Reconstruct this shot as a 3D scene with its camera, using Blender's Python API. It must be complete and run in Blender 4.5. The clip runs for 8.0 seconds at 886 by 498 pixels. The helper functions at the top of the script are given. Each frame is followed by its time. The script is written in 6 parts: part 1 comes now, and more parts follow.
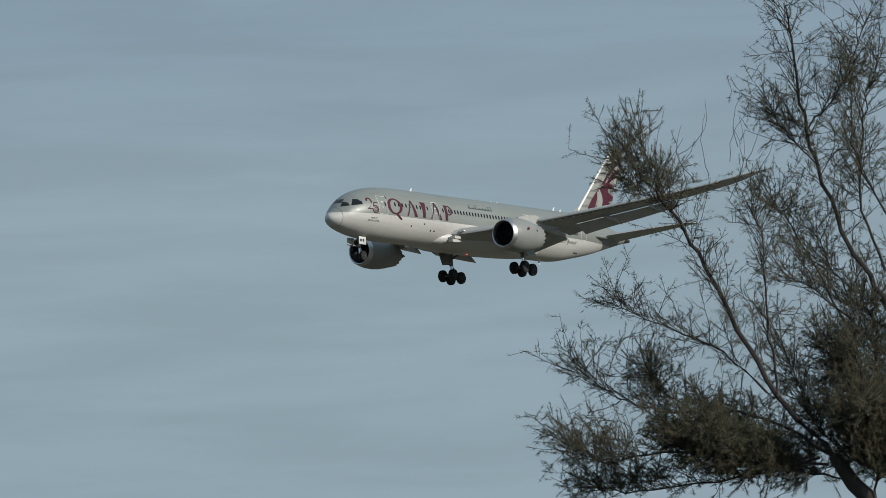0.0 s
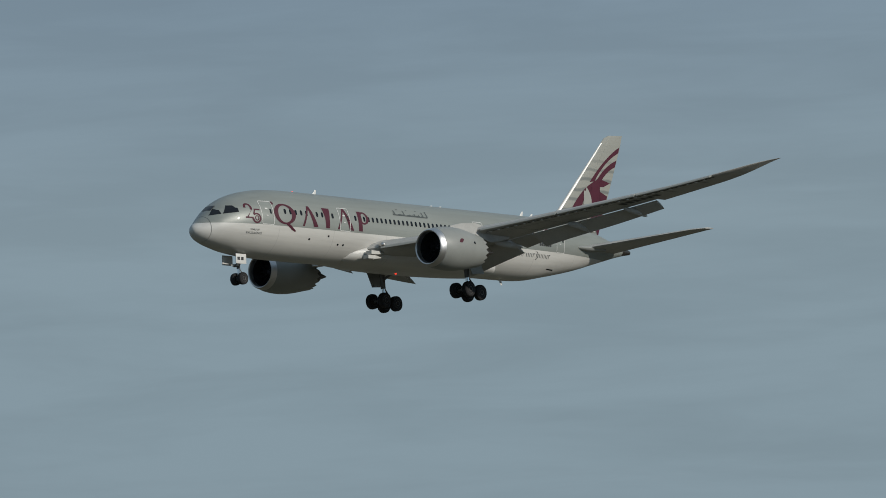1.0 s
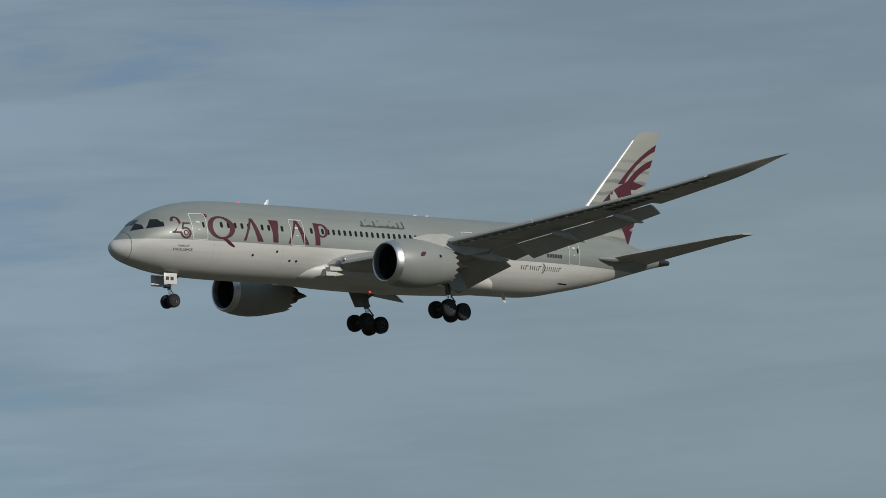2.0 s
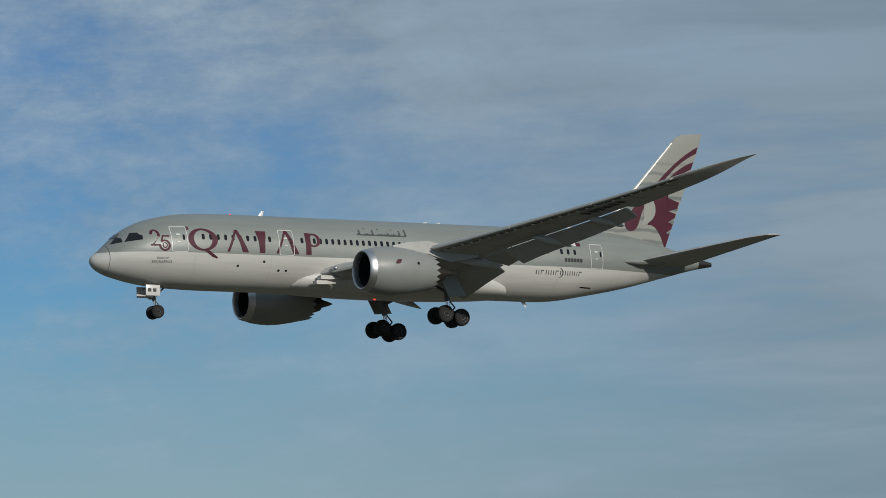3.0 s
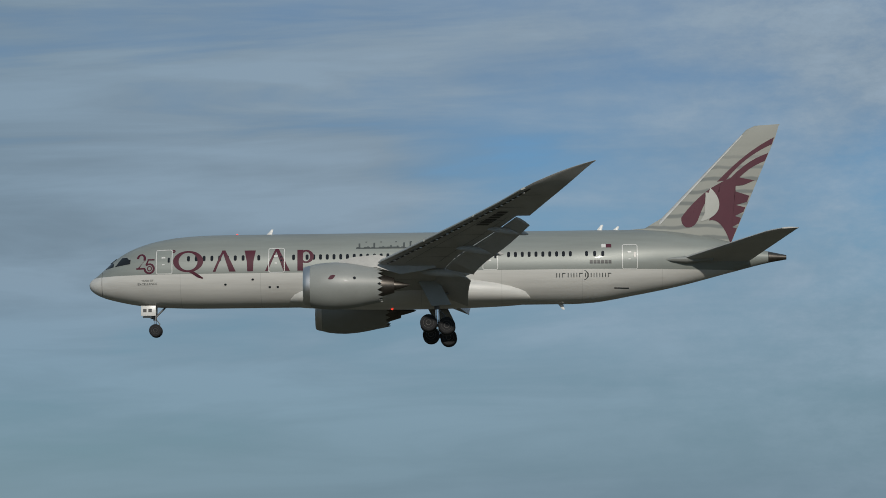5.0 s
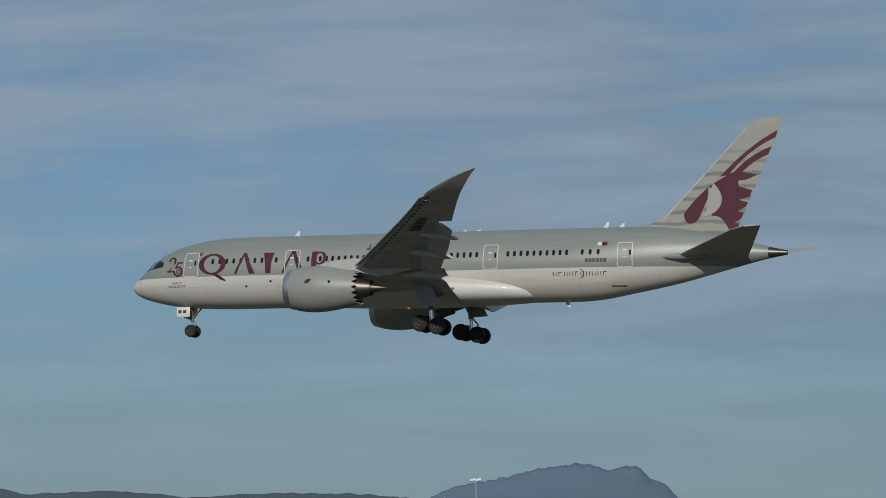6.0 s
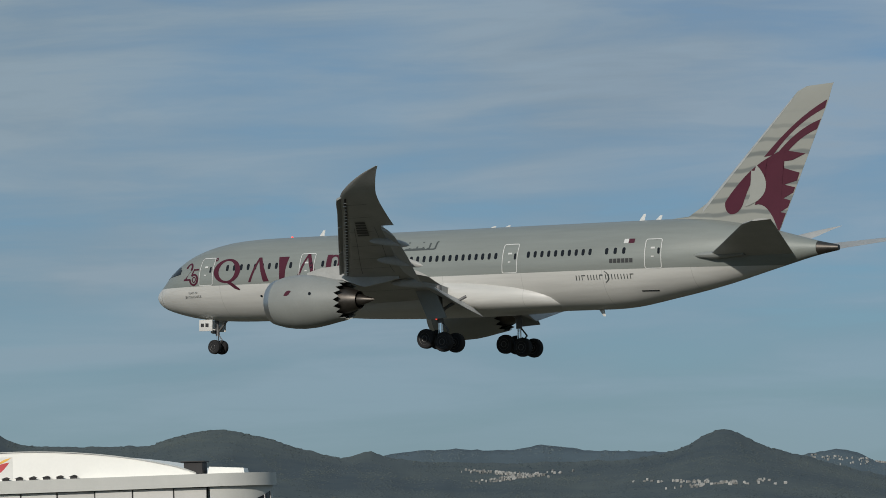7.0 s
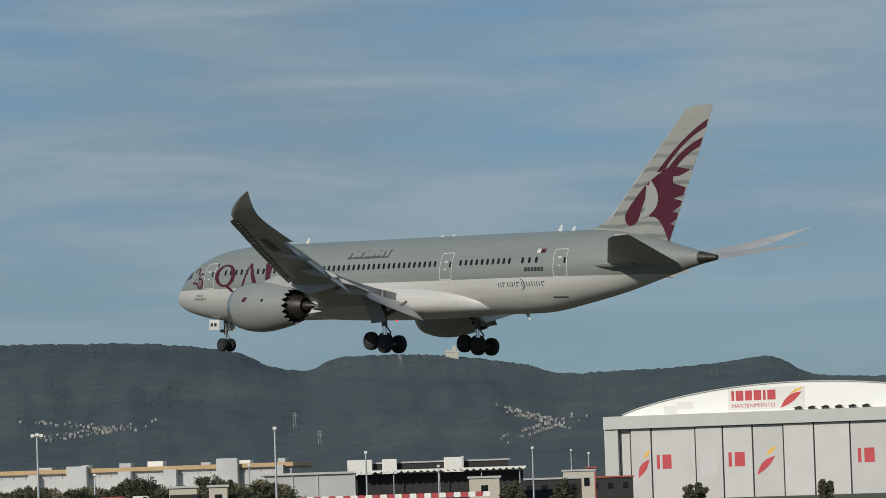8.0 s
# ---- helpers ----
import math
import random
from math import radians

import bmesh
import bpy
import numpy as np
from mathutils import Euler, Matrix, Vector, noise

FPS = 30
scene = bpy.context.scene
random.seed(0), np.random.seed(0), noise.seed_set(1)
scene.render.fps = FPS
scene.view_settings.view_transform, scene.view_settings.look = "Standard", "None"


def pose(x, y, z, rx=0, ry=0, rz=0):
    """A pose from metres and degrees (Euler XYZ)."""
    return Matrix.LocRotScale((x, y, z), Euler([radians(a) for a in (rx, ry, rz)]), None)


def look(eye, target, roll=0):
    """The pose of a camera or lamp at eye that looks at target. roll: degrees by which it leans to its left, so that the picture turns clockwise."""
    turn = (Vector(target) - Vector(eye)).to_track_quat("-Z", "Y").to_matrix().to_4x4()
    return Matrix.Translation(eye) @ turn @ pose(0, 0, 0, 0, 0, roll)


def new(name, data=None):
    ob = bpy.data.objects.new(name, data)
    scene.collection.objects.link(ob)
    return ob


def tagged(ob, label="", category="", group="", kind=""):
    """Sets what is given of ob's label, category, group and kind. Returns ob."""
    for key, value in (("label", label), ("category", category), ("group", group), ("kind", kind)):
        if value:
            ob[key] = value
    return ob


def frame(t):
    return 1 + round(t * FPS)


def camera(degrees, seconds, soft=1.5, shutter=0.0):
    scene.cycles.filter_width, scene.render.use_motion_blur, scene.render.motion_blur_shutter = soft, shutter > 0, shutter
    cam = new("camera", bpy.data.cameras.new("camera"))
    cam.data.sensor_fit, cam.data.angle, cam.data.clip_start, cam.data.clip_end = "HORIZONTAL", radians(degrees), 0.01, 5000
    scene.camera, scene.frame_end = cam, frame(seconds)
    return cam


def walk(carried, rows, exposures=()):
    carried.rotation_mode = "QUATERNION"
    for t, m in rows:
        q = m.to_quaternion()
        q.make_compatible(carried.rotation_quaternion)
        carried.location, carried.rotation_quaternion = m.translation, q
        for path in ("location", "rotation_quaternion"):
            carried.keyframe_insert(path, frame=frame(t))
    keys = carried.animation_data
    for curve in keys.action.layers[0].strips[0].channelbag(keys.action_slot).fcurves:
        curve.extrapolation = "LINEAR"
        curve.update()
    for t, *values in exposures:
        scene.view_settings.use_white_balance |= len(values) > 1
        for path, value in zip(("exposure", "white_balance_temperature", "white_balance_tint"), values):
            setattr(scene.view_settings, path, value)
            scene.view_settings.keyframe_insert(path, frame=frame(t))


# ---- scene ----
from math import sin, cos, pi, sqrt, exp, atan2

EYE = (0.0, 0.0, 2.0)
PAN = [  # seconds, azimuth (left of north), elevation, lean
    (0.0, -53.650, 4.900, -1.83),
    (0.2, -52.523, 5.206, -1.82),
    (0.5, -51.290, 4.913, -1.89),
    (1.0, -48.159, 5.034, -2.26),
    (1.5, -44.450, 5.224, -2.49),
    (2.0, -39.981, 5.253, -2.58),
    (2.5, -34.596, 5.106, -2.61),
    (3.0, -28.142, 4.772, -2.63),
    (3.2, -25.136, 4.554, -2.67),
    (3.5, -20.592, 4.238, -2.73),
    (4.0, -14.296, 4.043, -2.69),
    (4.5, -8.574, 4.102, -2.60),
    (5.0, 0.750, 4.070, -2.25),
    (5.5, 11.600, 4.050, -1.87),
    (6.0, 21.000, 3.994, -1.68),
    (6.5, 27.050, 3.934, -1.91),
    (6.8, 31.370, 4.082, -1.99),
    (7.0, 33.910, 4.050, -2.03),
    (7.3, 37.395, 3.834, -2.15),
    (7.5, 39.830, 3.710, -2.19),
    (8.0, 45.232, 3.416, -1.87),
]
FLIGHT = [  # seconds, place from the tripod, then pitch, bank and yaw
    (0.0, 332.94, 260.08, 40.94, 1.30, -1.18, -0.61),
    (0.2, 291.96, 241.98, 38.86, 1.08, -0.97, 0.00),
    (0.5, 263.61, 233.28, 33.76, 1.41, -1.11, -0.53),
    (1.0, 229.49, 233.04, 32.14, 1.38, -1.05, -0.10),
    (1.5, 196.86, 232.78, 30.59, 1.37, -1.00, 0.17),
    (2.0, 168.52, 238.83, 29.00, 1.50, -1.15, 0.68),
    (2.5, 143.16, 253.01, 27.60, 1.69, -1.49, 1.41),
    (3.0, 118.19, 277.35, 26.39, 1.90, -2.01, 2.38),
    (3.2, 107.09, 289.28, 25.61, 2.00, -2.31, 2.84),
    (3.5, 90.17, 313.25, 25.14, 2.06, -2.72, 3.44),
    (4.0, 56.67, 323.93, 23.96, 1.93, -2.92, 1.94),
    (4.5, 20.25, 320.71, 22.69, 1.75, -2.83, -0.31),
    (5.0, -32.92, 323.18, 22.15, 1.56, -2.65, -0.01),
    (5.5, -94.02, 318.62, 22.20, 1.46, -2.33, 1.46),
    (6.0, -144.40, 303.74, 21.89, 1.47, -1.98, 1.81),
    (6.5, -170.09, 282.82, 20.77, 1.54, -1.62, -0.18),
    (6.8, -173.32, 245.18, 19.56, 1.75, -1.17, -0.08),
    (7.0, -180.98, 231.87, 18.89, 1.78, -1.04, -0.01),
    (7.3, -198.14, 225.74, 17.96, 1.76, -1.05, -0.04),
    (7.5, -215.04, 226.57, 18.03, 1.79, -1.03, -0.01),
    (8.0, -241.96, 210.42, 16.75, 1.85, -0.95, 0.71),
]


def aim(az, el):
    a, e = radians(az), radians(el)
    return (EYE[0] - sin(a) * cos(e), EYE[1] + cos(a) * cos(e), EYE[2] + sin(e))


cam = camera(12.623, 8.0, soft=0.9)
walk(cam, [(t, look(EYE, aim(az, el), lean)) for t, az, el, lean in PAN],
     [(0.0, 0.32), (0.5, 0.17), (1.5, 0.0), (3.0, -0.02), (4.5, -0.1), (6.0, -0.06), (6.5, 0.0), (7.0, 0.02), (8.0, 0.06)])

# ---- sky, sun, exposure ----
SUN_AZ, SUN_EL = 191.0, 25.0  # left of the view's zero, above the horizon
sun_dir = Vector((-sin(radians(SUN_AZ)) * cos(radians(SUN_EL)), cos(radians(SUN_AZ)) * cos(radians(SUN_EL)), sin(radians(SUN_EL))))
lamp = bpy.data.lights.new("sun", "SUN")
lamp.energy, lamp.angle, lamp.color = 3.0, radians(0.6), (1.0, 0.94, 0.85)
sun = new("sun", lamp)
sun.matrix_world = look(sun_dir * 100, (0, 0, 0))

world = bpy.data.worlds.new("sky")
scene.world = world
world.use_nodes = True
wt = world.node_tree
wt.nodes.clear()


def node(tree, kind, **values):
    n = tree.nodes.new(kind)
    for key, value in values.items():
        n.inputs[key.replace("_", " ")].default_value = value
    return n


def ramp(tree, fac, stops, link=True):
    n = tree.nodes.new("ShaderNodeValToRGB")
    n.color_ramp.elements[0].position, n.color_ramp.elements[0].color = stops[0][0], (*stops[0][1], 1)
    n.color_ramp.elements[1].position, n.color_ramp.elements[1].color = stops[-1][0], (*stops[-1][1], 1)
    for p, c in stops[1:-1]:
        e = n.color_ramp.elements.new(p)
        e.color = (*c, 1)
    tree.links.new(fac, n.inputs["Fac"])
    return n.outputs["Color"]


def grey(v):
    return (v, v, v)


def mathnode(tree, op, a, b=0.0, c=None):
    n = tree.nodes.new("ShaderNodeMath")
    n.operation = op
    for i, v in enumerate((a, b) if c is None else (a, b, c)):
        if isinstance(v, (int, float)):
            n.inputs[i].default_value = v
        else:
            tree.links.new(v, n.inputs[i])
    return n.outputs[0]


def mixcolor(tree, fac, a, b, blend="MIX"):
    n = tree.nodes.new("ShaderNodeMix")
    n.data_type, n.blend_type = "RGBA", blend
    for i, v in ((0, fac), (6, a), (7, b)):
        if isinstance(v, (int, float)):
            n.inputs[i].default_value = v
        elif isinstance(v, tuple):
            n.inputs[i].default_value = (*v, 1)
        else:
            tree.links.new(v, n.inputs[i])
    return n.outputs[2]


def build_sky():
    sky = wt.nodes.new("ShaderNodeTexSky")
    sky.sky_type, sky.sun_disc = "NISHITA", False
    sky.sun_elevation, sky.sun_rotation = radians(SUN_EL), atan2(sun_dir.x, sun_dir.y)
    sky.air_density, sky.dust_density, sky.ozone_density = 1.0, 0.6, 1.5
    where = wt.nodes.new("ShaderNodeTexCoord").outputs["Generated"]
    # long streaks along the horizon to the west, broken puffs to the north-east
    stretch = node(wt, "ShaderNodeMapping", Scale=(1.0, 1.0, 7.5), Rotation=(radians(2), radians(-2), 0))
    heap = node(wt, "ShaderNodeMapping", Scale=(1.0, 1.0, 2.3), Rotation=(radians(6), radians(-7), 0))
    for n in (stretch, heap):
        wt.links.new(where, n.inputs["Vector"])
    big = node(wt, "ShaderNodeTexNoise", Scale=5.0, Detail=4.0, Roughness=0.55, Distortion=0.2)
    streak = node(wt, "ShaderNodeTexNoise", Scale=11.0, Detail=7.0, Roughness=0.55, Distortion=0.35)
    tuft = node(wt, "ShaderNodeTexNoise", Scale=34.0, Detail=11.0, Roughness=0.68, Distortion=0.05)
    wt.links.new(stretch.outputs[0], streak.inputs["Vector"])
    for n in (big, tuft):
        wt.links.new(heap.outputs[0], n.inputs["Vector"])
    # closed cloud to the east, a clear gap in the north-east, broken cloud to the north
    part_xyz = wt.nodes.new("ShaderNodeSeparateXYZ")
    wt.links.new(where, part_xyz.inputs[0])
    east = mathnode(wt, "MULTIPLY_ADD", part_xyz.outputs["X"], 0.5, 0.5)
    heaped = ramp(wt, east, ((0.49, grey(0.0)), (0.56, grey(1.0)), (0.70, grey(1.0)), (0.78, grey(0.0))))
    fine = mixcolor(wt, heaped, streak.outputs["Fac"], tuft.outputs["Fac"])
    bank = ramp(wt, east, ((0.12, grey(0.55)), (0.22, grey(0.55)), (0.32, grey(0.69)), (0.40, grey(0.74)), (0.48, grey(0.62)), (0.55, grey(0.53)),
                           (0.595, grey(0.54)), (0.625, grey(0.30)), (0.655, grey(0.22)), (0.70, grey(0.44)), (0.76, grey(0.57)), (0.80, grey(0.70)), (0.83, grey(0.80)), (0.90, grey(0.80))))
    bank = mathnode(wt, "SUBTRACT", bank, 0.5)
    gap = ramp(wt, east, ((0.60, grey(0.0)), (0.69, grey(1.0)), (0.74, grey(1.0)), (0.82, grey(0.0))))
    rise = mathnode(wt, "MULTIPLY", mathnode(wt, "MULTIPLY_ADD", part_xyz.outputs["Z"], 1.8, -0.12), gap)
    bank = mathnode(wt, "ADD", bank, rise)
    cover = mathnode(wt, "ADD", mathnode(wt, "MULTIPLY", big.outputs["Fac"], 0.75), mathnode(wt, "MULTIPLY", fine, 0.65))
    cover = mathnode(wt, "ADD", cover, bank)
    mask = ramp(wt, cover, ((0.52, grey(0.12)), (0.70, grey(0.6)), (0.86, grey(0.97))))
    thin = ramp(wt, part_xyz.outputs["Z"], ((0.015, grey(0.35)), (0.065, grey(1.0))))
    mask = mixcolor(wt, ramp(wt, east, ((0.70, grey(1.0)), (0.78, grey(0.0)))), mask, mixcolor(wt, 1.0, mask, thin, "MULTIPLY"))
    blue = mixcolor(wt, 1.0, sky.outputs["Color"], (0.0225, 0.0465, 0.0770), "MULTIPLY")
    blue = mixcolor(wt, 1.0, blue, ramp(wt, part_xyz.outputs["Z"], ((0.07, grey(1.0)), (0.14, (0.80, 0.83, 0.90)))), "MULTIPLY")
    blue = mixcolor(wt, ramp(wt, east, ((0.20, grey(0.45)), (0.32, grey(0.2)), (0.48, grey(0.0)))), blue, (0.185, 0.335, 0.430))
    low = ramp(wt, part_xyz.outputs["Z"], ((0.0, grey(0.85)), (0.075, grey(0.0))))
    haze = mixcolor(wt, low, blue, mixcolor(wt, ramp(wt, east, ((0.565, grey(0.0)), (0.61, grey(1.0)), (0.72, grey(1.0)), (0.80, grey(0.0)))), ramp(wt, east, ((0.36, (0.235, 0.318, 0.335)), (0.50, (0.172, 0.252, 0.322)))), (0.320, 0.425, 0.500)))
    veil = ramp(wt, east, ((0.15, (0.230, 0.300, 0.350)), (0.30, (0.226, 0.300, 0.378)), (0.42, (0.208, 0.293, 0.370)), (0.50, (0.240, 0.318, 0.395)), (0.58, (0.275, 0.355, 0.438)), (0.70, (0.245, 0.325, 0.400)), (0.76, (0.228, 0.308, 0.385)), (0.83, (0.217, 0.287, 0.334))))
    high = ramp(wt, part_xyz.outputs["Z"], ((0.045, (1.0, 1.0, 0.99)), (0.095, (1.03, 1.02, 1.0)), (0.15, (0.88, 0.90, 0.94))))
    veil = mixcolor(wt, ramp(wt, east, ((0.74, grey(0.0)), (0.84, grey(1.0)))), veil, mixcolor(wt, 1.0, veil, high, "MULTIPLY"))
    relief = mixcolor(wt, heaped, ramp(wt, fine, ((0.38, grey(0.87)), (0.62, grey(1.17)))), ramp(wt, fine, ((0.36, grey(0.84)), (0.64, grey(1.2)))))
    closed = ramp(wt, east, ((0.36, grey(0.3)), (0.50, grey(0.0)), (0.72, grey(0.1)), (0.82, grey(0.68))))
    puff = mixcolor(wt, closed, mixcolor(wt, 1.0, veil, relief, "MULTIPLY"), veil)
    cloud = mixcolor(wt, mask, haze, puff)
    back = node(wt, "ShaderNodeBackground", Strength=1.0)
    wt.links.new(cloud, back.inputs["Color"])
    out = wt.nodes.new("ShaderNodeOutputWorld")
    wt.links.new(back.outputs[0], out.inputs["Surface"])


build_sky()

# ---- materials ----
def material(name, color, rough=0.5, metal=0.0, vary=0.12, size=1.0, bump=0.0, coat=0.0, islands=0.0, second=None, objects=0.0):
    m = bpy.data.materials.new(name)
    m.use_nodes = True
    tree = m.node_tree
    bsdf = tree.nodes["Principled BSDF"]
    bsdf.inputs["Roughness"].default_value, bsdf.inputs["Metallic"].default_value = rough, metal
    bsdf.inputs["Coat Weight"].default_value = coat
    where = tree.nodes.new("ShaderNodeTexCoord").outputs["Object"]
    coarse = node(tree, "ShaderNodeTexNoise", Scale=1.0 / size, Detail=4.0)
    fine = node(tree, "ShaderNodeTexNoise", Scale=9.0 / size, Detail=6.0, Roughness=0.6)
    for n in (coarse, fine):
        tree.links.new(where, n.inputs["Vector"])
    both = mathnode(tree, "ADD", mathnode(tree, "MULTIPLY", coarse.outputs["Fac"], 0.6), mathnode(tree, "MULTIPLY", fine.outputs["Fac"], 0.4))
    if islands:
        both = mathnode(tree, "ADD", both, mathnode(tree, "MULTIPLY_ADD", tree.nodes.new("ShaderNodeNewGeometry").outputs["Random Per Island"], islands, -islands / 2))
    if objects:
        both = mathnode(tree, "ADD", both, mathnode(tree, "MULTIPLY_ADD", tree.nodes.new("ShaderNodeObjectInfo").outputs["Random"], objects, -objects / 2))
    lo = tuple(c * (1 - vary) for c in color)
    hi = tuple(min(1, c * (1 + vary)) for c in (second or color))
    tree.links.new(ramp(tree, both, ((0.3, lo), (0.7, hi))), bsdf.inputs["Base Color"])
    tree.links.new(mathnode(tree, "MULTIPLY_ADD", fine.outputs["Fac"], 0.2 * rough, rough * 0.9), bsdf.inputs["Roughness"])
    if bump:
        b = node(tree, "ShaderNodeBump", Strength=bump, Distance=0.02 * size)
        tree.links.new(fine.outputs["Fac"], b.inputs["Height"])
        tree.links.new(b.outputs[0], bsdf.inputs["Normal"])
    return m


def hull_material():
    """Grey over white, split along the body, with streaks of dirt and skin joints."""
    m = material("hull_paint", (0.5, 0.5, 0.5), 0.45, coat=0.2)
    tree = m.node_tree
    bsdf = tree.nodes["Principled BSDF"]
    where = tree.nodes.new("ShaderNodeTexCoord").outputs["Object"]
    xyz = tree.nodes.new("ShaderNodeSeparateXYZ")
    tree.links.new(where, xyz.inputs[0])
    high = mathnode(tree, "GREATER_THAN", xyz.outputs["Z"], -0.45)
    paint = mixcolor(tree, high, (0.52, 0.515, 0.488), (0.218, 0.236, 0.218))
    # the grey is a mica paint with a soft metallic sheen
    tree.links.new(mathnode(tree, "MULTIPLY", high, 0.1), bsdf.inputs["Metallic"])
    streak = node(tree, "ShaderNodeMapping", Scale=(0.12, 0.8, 1.6))
    tree.links.new(where, streak.inputs["Vector"])
    dirt = node(tree, "ShaderNodeTexNoise", Scale=1.2, Detail=7.0, Roughness=0.62)
    tree.links.new(streak.outputs[0], dirt.inputs["Vector"])
    paint = mixcolor(tree, 1.0, paint, ramp(tree, dirt.outputs["Fac"], ((0.3, grey(0.86)), (0.62, grey(1.0)))), "MULTIPLY")
    # barrel joints every few metres
    frac = mathnode(tree, "FRACT", mathnode(tree, "MULTIPLY_ADD", xyz.outputs["X"], 0.155, -0.17))
    joint = mathnode(tree, "LESS_THAN", frac, 0.006)
    paint = mixcolor(tree, mathnode(tree, "MULTIPLY", joint, 0.35), paint, (0.2, 0.2, 0.19))
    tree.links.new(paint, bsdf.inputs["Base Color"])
    return m


def fin_material():
    m = material("fin_paint", (0.5, 0.5, 0.47), 0.6)
    m.node_tree.nodes["Principled BSDF"].inputs["Specular IOR Level"].default_value = 0.25
    tree = m.node_tree
    bsdf = tree.nodes["Principled BSDF"]
    where = tree.nodes.new("ShaderNodeTexCoord").outputs["Object"]
    xyz = tree.nodes.new("ShaderNodeSeparateXYZ")
    tree.links.new(where, xyz.inputs[0])
    wobble = node(tree, "ShaderNodeTexNoise", Scale=0.35, Detail=2.0)
    tree.links.new(where, wobble.inputs["Vector"])
    band = mathnode(tree, "FRACT", mathnode(tree, "MULTIPLY_ADD", wobble.outputs["Fac"], 0.8, mathnode(tree, "MULTIPLY", xyz.outputs["Z"], 1.05)))
    stripe = ramp(tree, band, ((0.5, grey(0.0)), (0.62, grey(1.0)), (0.8, grey(1.0)), (0.92, grey(0.0))))
    low = ramp(tree, mathnode(tree, "MULTIPLY_ADD", xyz.outputs["Z"], 0.1, 0.0), ((0.74, grey(1.0)), (1.0, grey(0.0))))
    fac = mathnode(tree, "MULTIPLY", mathnode(tree, "MULTIPLY", stripe, low), 0.95)
    tree.links.new(mixcolor(tree, fac, (0.255, 0.26, 0.235), (0.145, 0.157, 0.150)), bsdf.inputs["Base Color"])
    return m


HULL = hull_material()
FIN = fin_material()
WING = material("wing_grey", (0.35, 0.35, 0.335), 0.45, vary=0.16, size=1.6)
WING_DARK = material("slot_shade", (0.05, 0.05, 0.05), 0.7)
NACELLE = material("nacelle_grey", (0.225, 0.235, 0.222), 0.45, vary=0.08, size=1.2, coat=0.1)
LIP = material("polished_lip", (0.55, 0.55, 0.55), 0.42, 1.0, vary=0.06, size=0.6)
HOT = material("hot_metal", (0.10, 0.09, 0.08), 0.4, 0.9, vary=0.3, size=0.5)
EDGE = material("bare_edge", (0.5, 0.5, 0.48), 0.5, 0.5, vary=0.2, size=0.8)
FAN = material("fan_blade", (0.035, 0.036, 0.04), 0.4, 0.5, vary=0.2, size=0.4)
MAROON = material("maroon_paint", (0.062, 0.010, 0.022), 0.55, vary=0.1, size=1.5)
MAROON.node_tree.nodes["Principled BSDF"].inputs["Specular IOR Level"].default_value = 0.25
CREAM = material("cream_paint", (0.28, 0.285, 0.258), 0.35, vary=0.05, coat=0.2)
SCRIPT_GREY = material("script_grey", (0.06, 0.068, 0.066), 0.4, vary=0.1)
LETTER_DARK = material("letter_dark", (0.03, 0.03, 0.03), 0.45, vary=0.1)
WHITE = material("white_trim", (0.56, 0.56, 0.54), 0.35, vary=0.05, coat=0.2)
GLASS_DARK = material("dark_glazing", (0.012, 0.014, 0.017), 0.12, vary=0.1)
GLASS_DARK.node_tree.nodes["Principled BSDF"].inputs["Specular IOR Level"].default_value = 0.25
TYRE = material("tyre_rubber", (0.011, 0.011, 0.012), 0.9, vary=0.25, size=0.3, bump=0.2)
HUB = material("wheel_hub", (0.10, 0.097, 0.092), 0.5, 0.4, vary=0.2, size=0.3)
STRUT = material("gear_steel", (0.13, 0.13, 0.13), 0.5, 0.3, vary=0.2, size=0.3)
CHROME = material("oleo_chrome", (0.7, 0.7, 0.7), 0.15, 1.0, vary=0.05)
RED_LENS = material("red_lens", (0.5, 0.03, 0.02), 0.2)
RED_LENS.node_tree.nodes["Principled BSDF"].inputs["Emission Color"].default_value = (1.0, 0.06, 0.03, 1)
RED_LENS.node_tree.nodes["Principled BSDF"].inputs["Emission Strength"].default_value = 1.3


# ---- mesh helpers ----
def part(name, bm, mat, parent, label="", smooth=True):
    me = bpy.data.meshes.new(name)
    bmesh.ops.recalc_face_normals(bm, faces=bm.faces)
    bm.to_mesh(me)
    bm.free()
    for m in (mat if isinstance(mat, (list, tuple)) else [mat]):
        me.materials.append(m)
    if smooth:
        me.shade_smooth()
        me.set_sharp_from_angle(angle=radians(38))
    ob = new(name, me)
    ob.parent = parent
    if label:
        ob["label"] = label
    return ob


def mesh_from(name, verts, faces, mat, smooth=False):
    me = bpy.data.meshes.new(name)
    me.from_pydata(verts, [], faces)
    me.materials.append(mat)
    if smooth:
        me.shade_smooth()
    return new(name, me)


def rings(bm, loops, close=True, cap0=True, cap1=True):
    """Skin a list of loops (lists of points, all of one length)."""
    vs = [[bm.verts.new(p) for p in loop] for loop in loops]
    n = len(vs[0])
    for a, b in zip(vs, vs[1:]):
        for i in range(n if close else n - 1):
            j = (i + 1) % n
            bm.faces.new((a[i], a[j], b[j], b[i]))
    if close and cap0:
        bm.faces.new(vs[0][::-1])
    if close and cap1:
        bm.faces.new(vs[-1])
    return vs


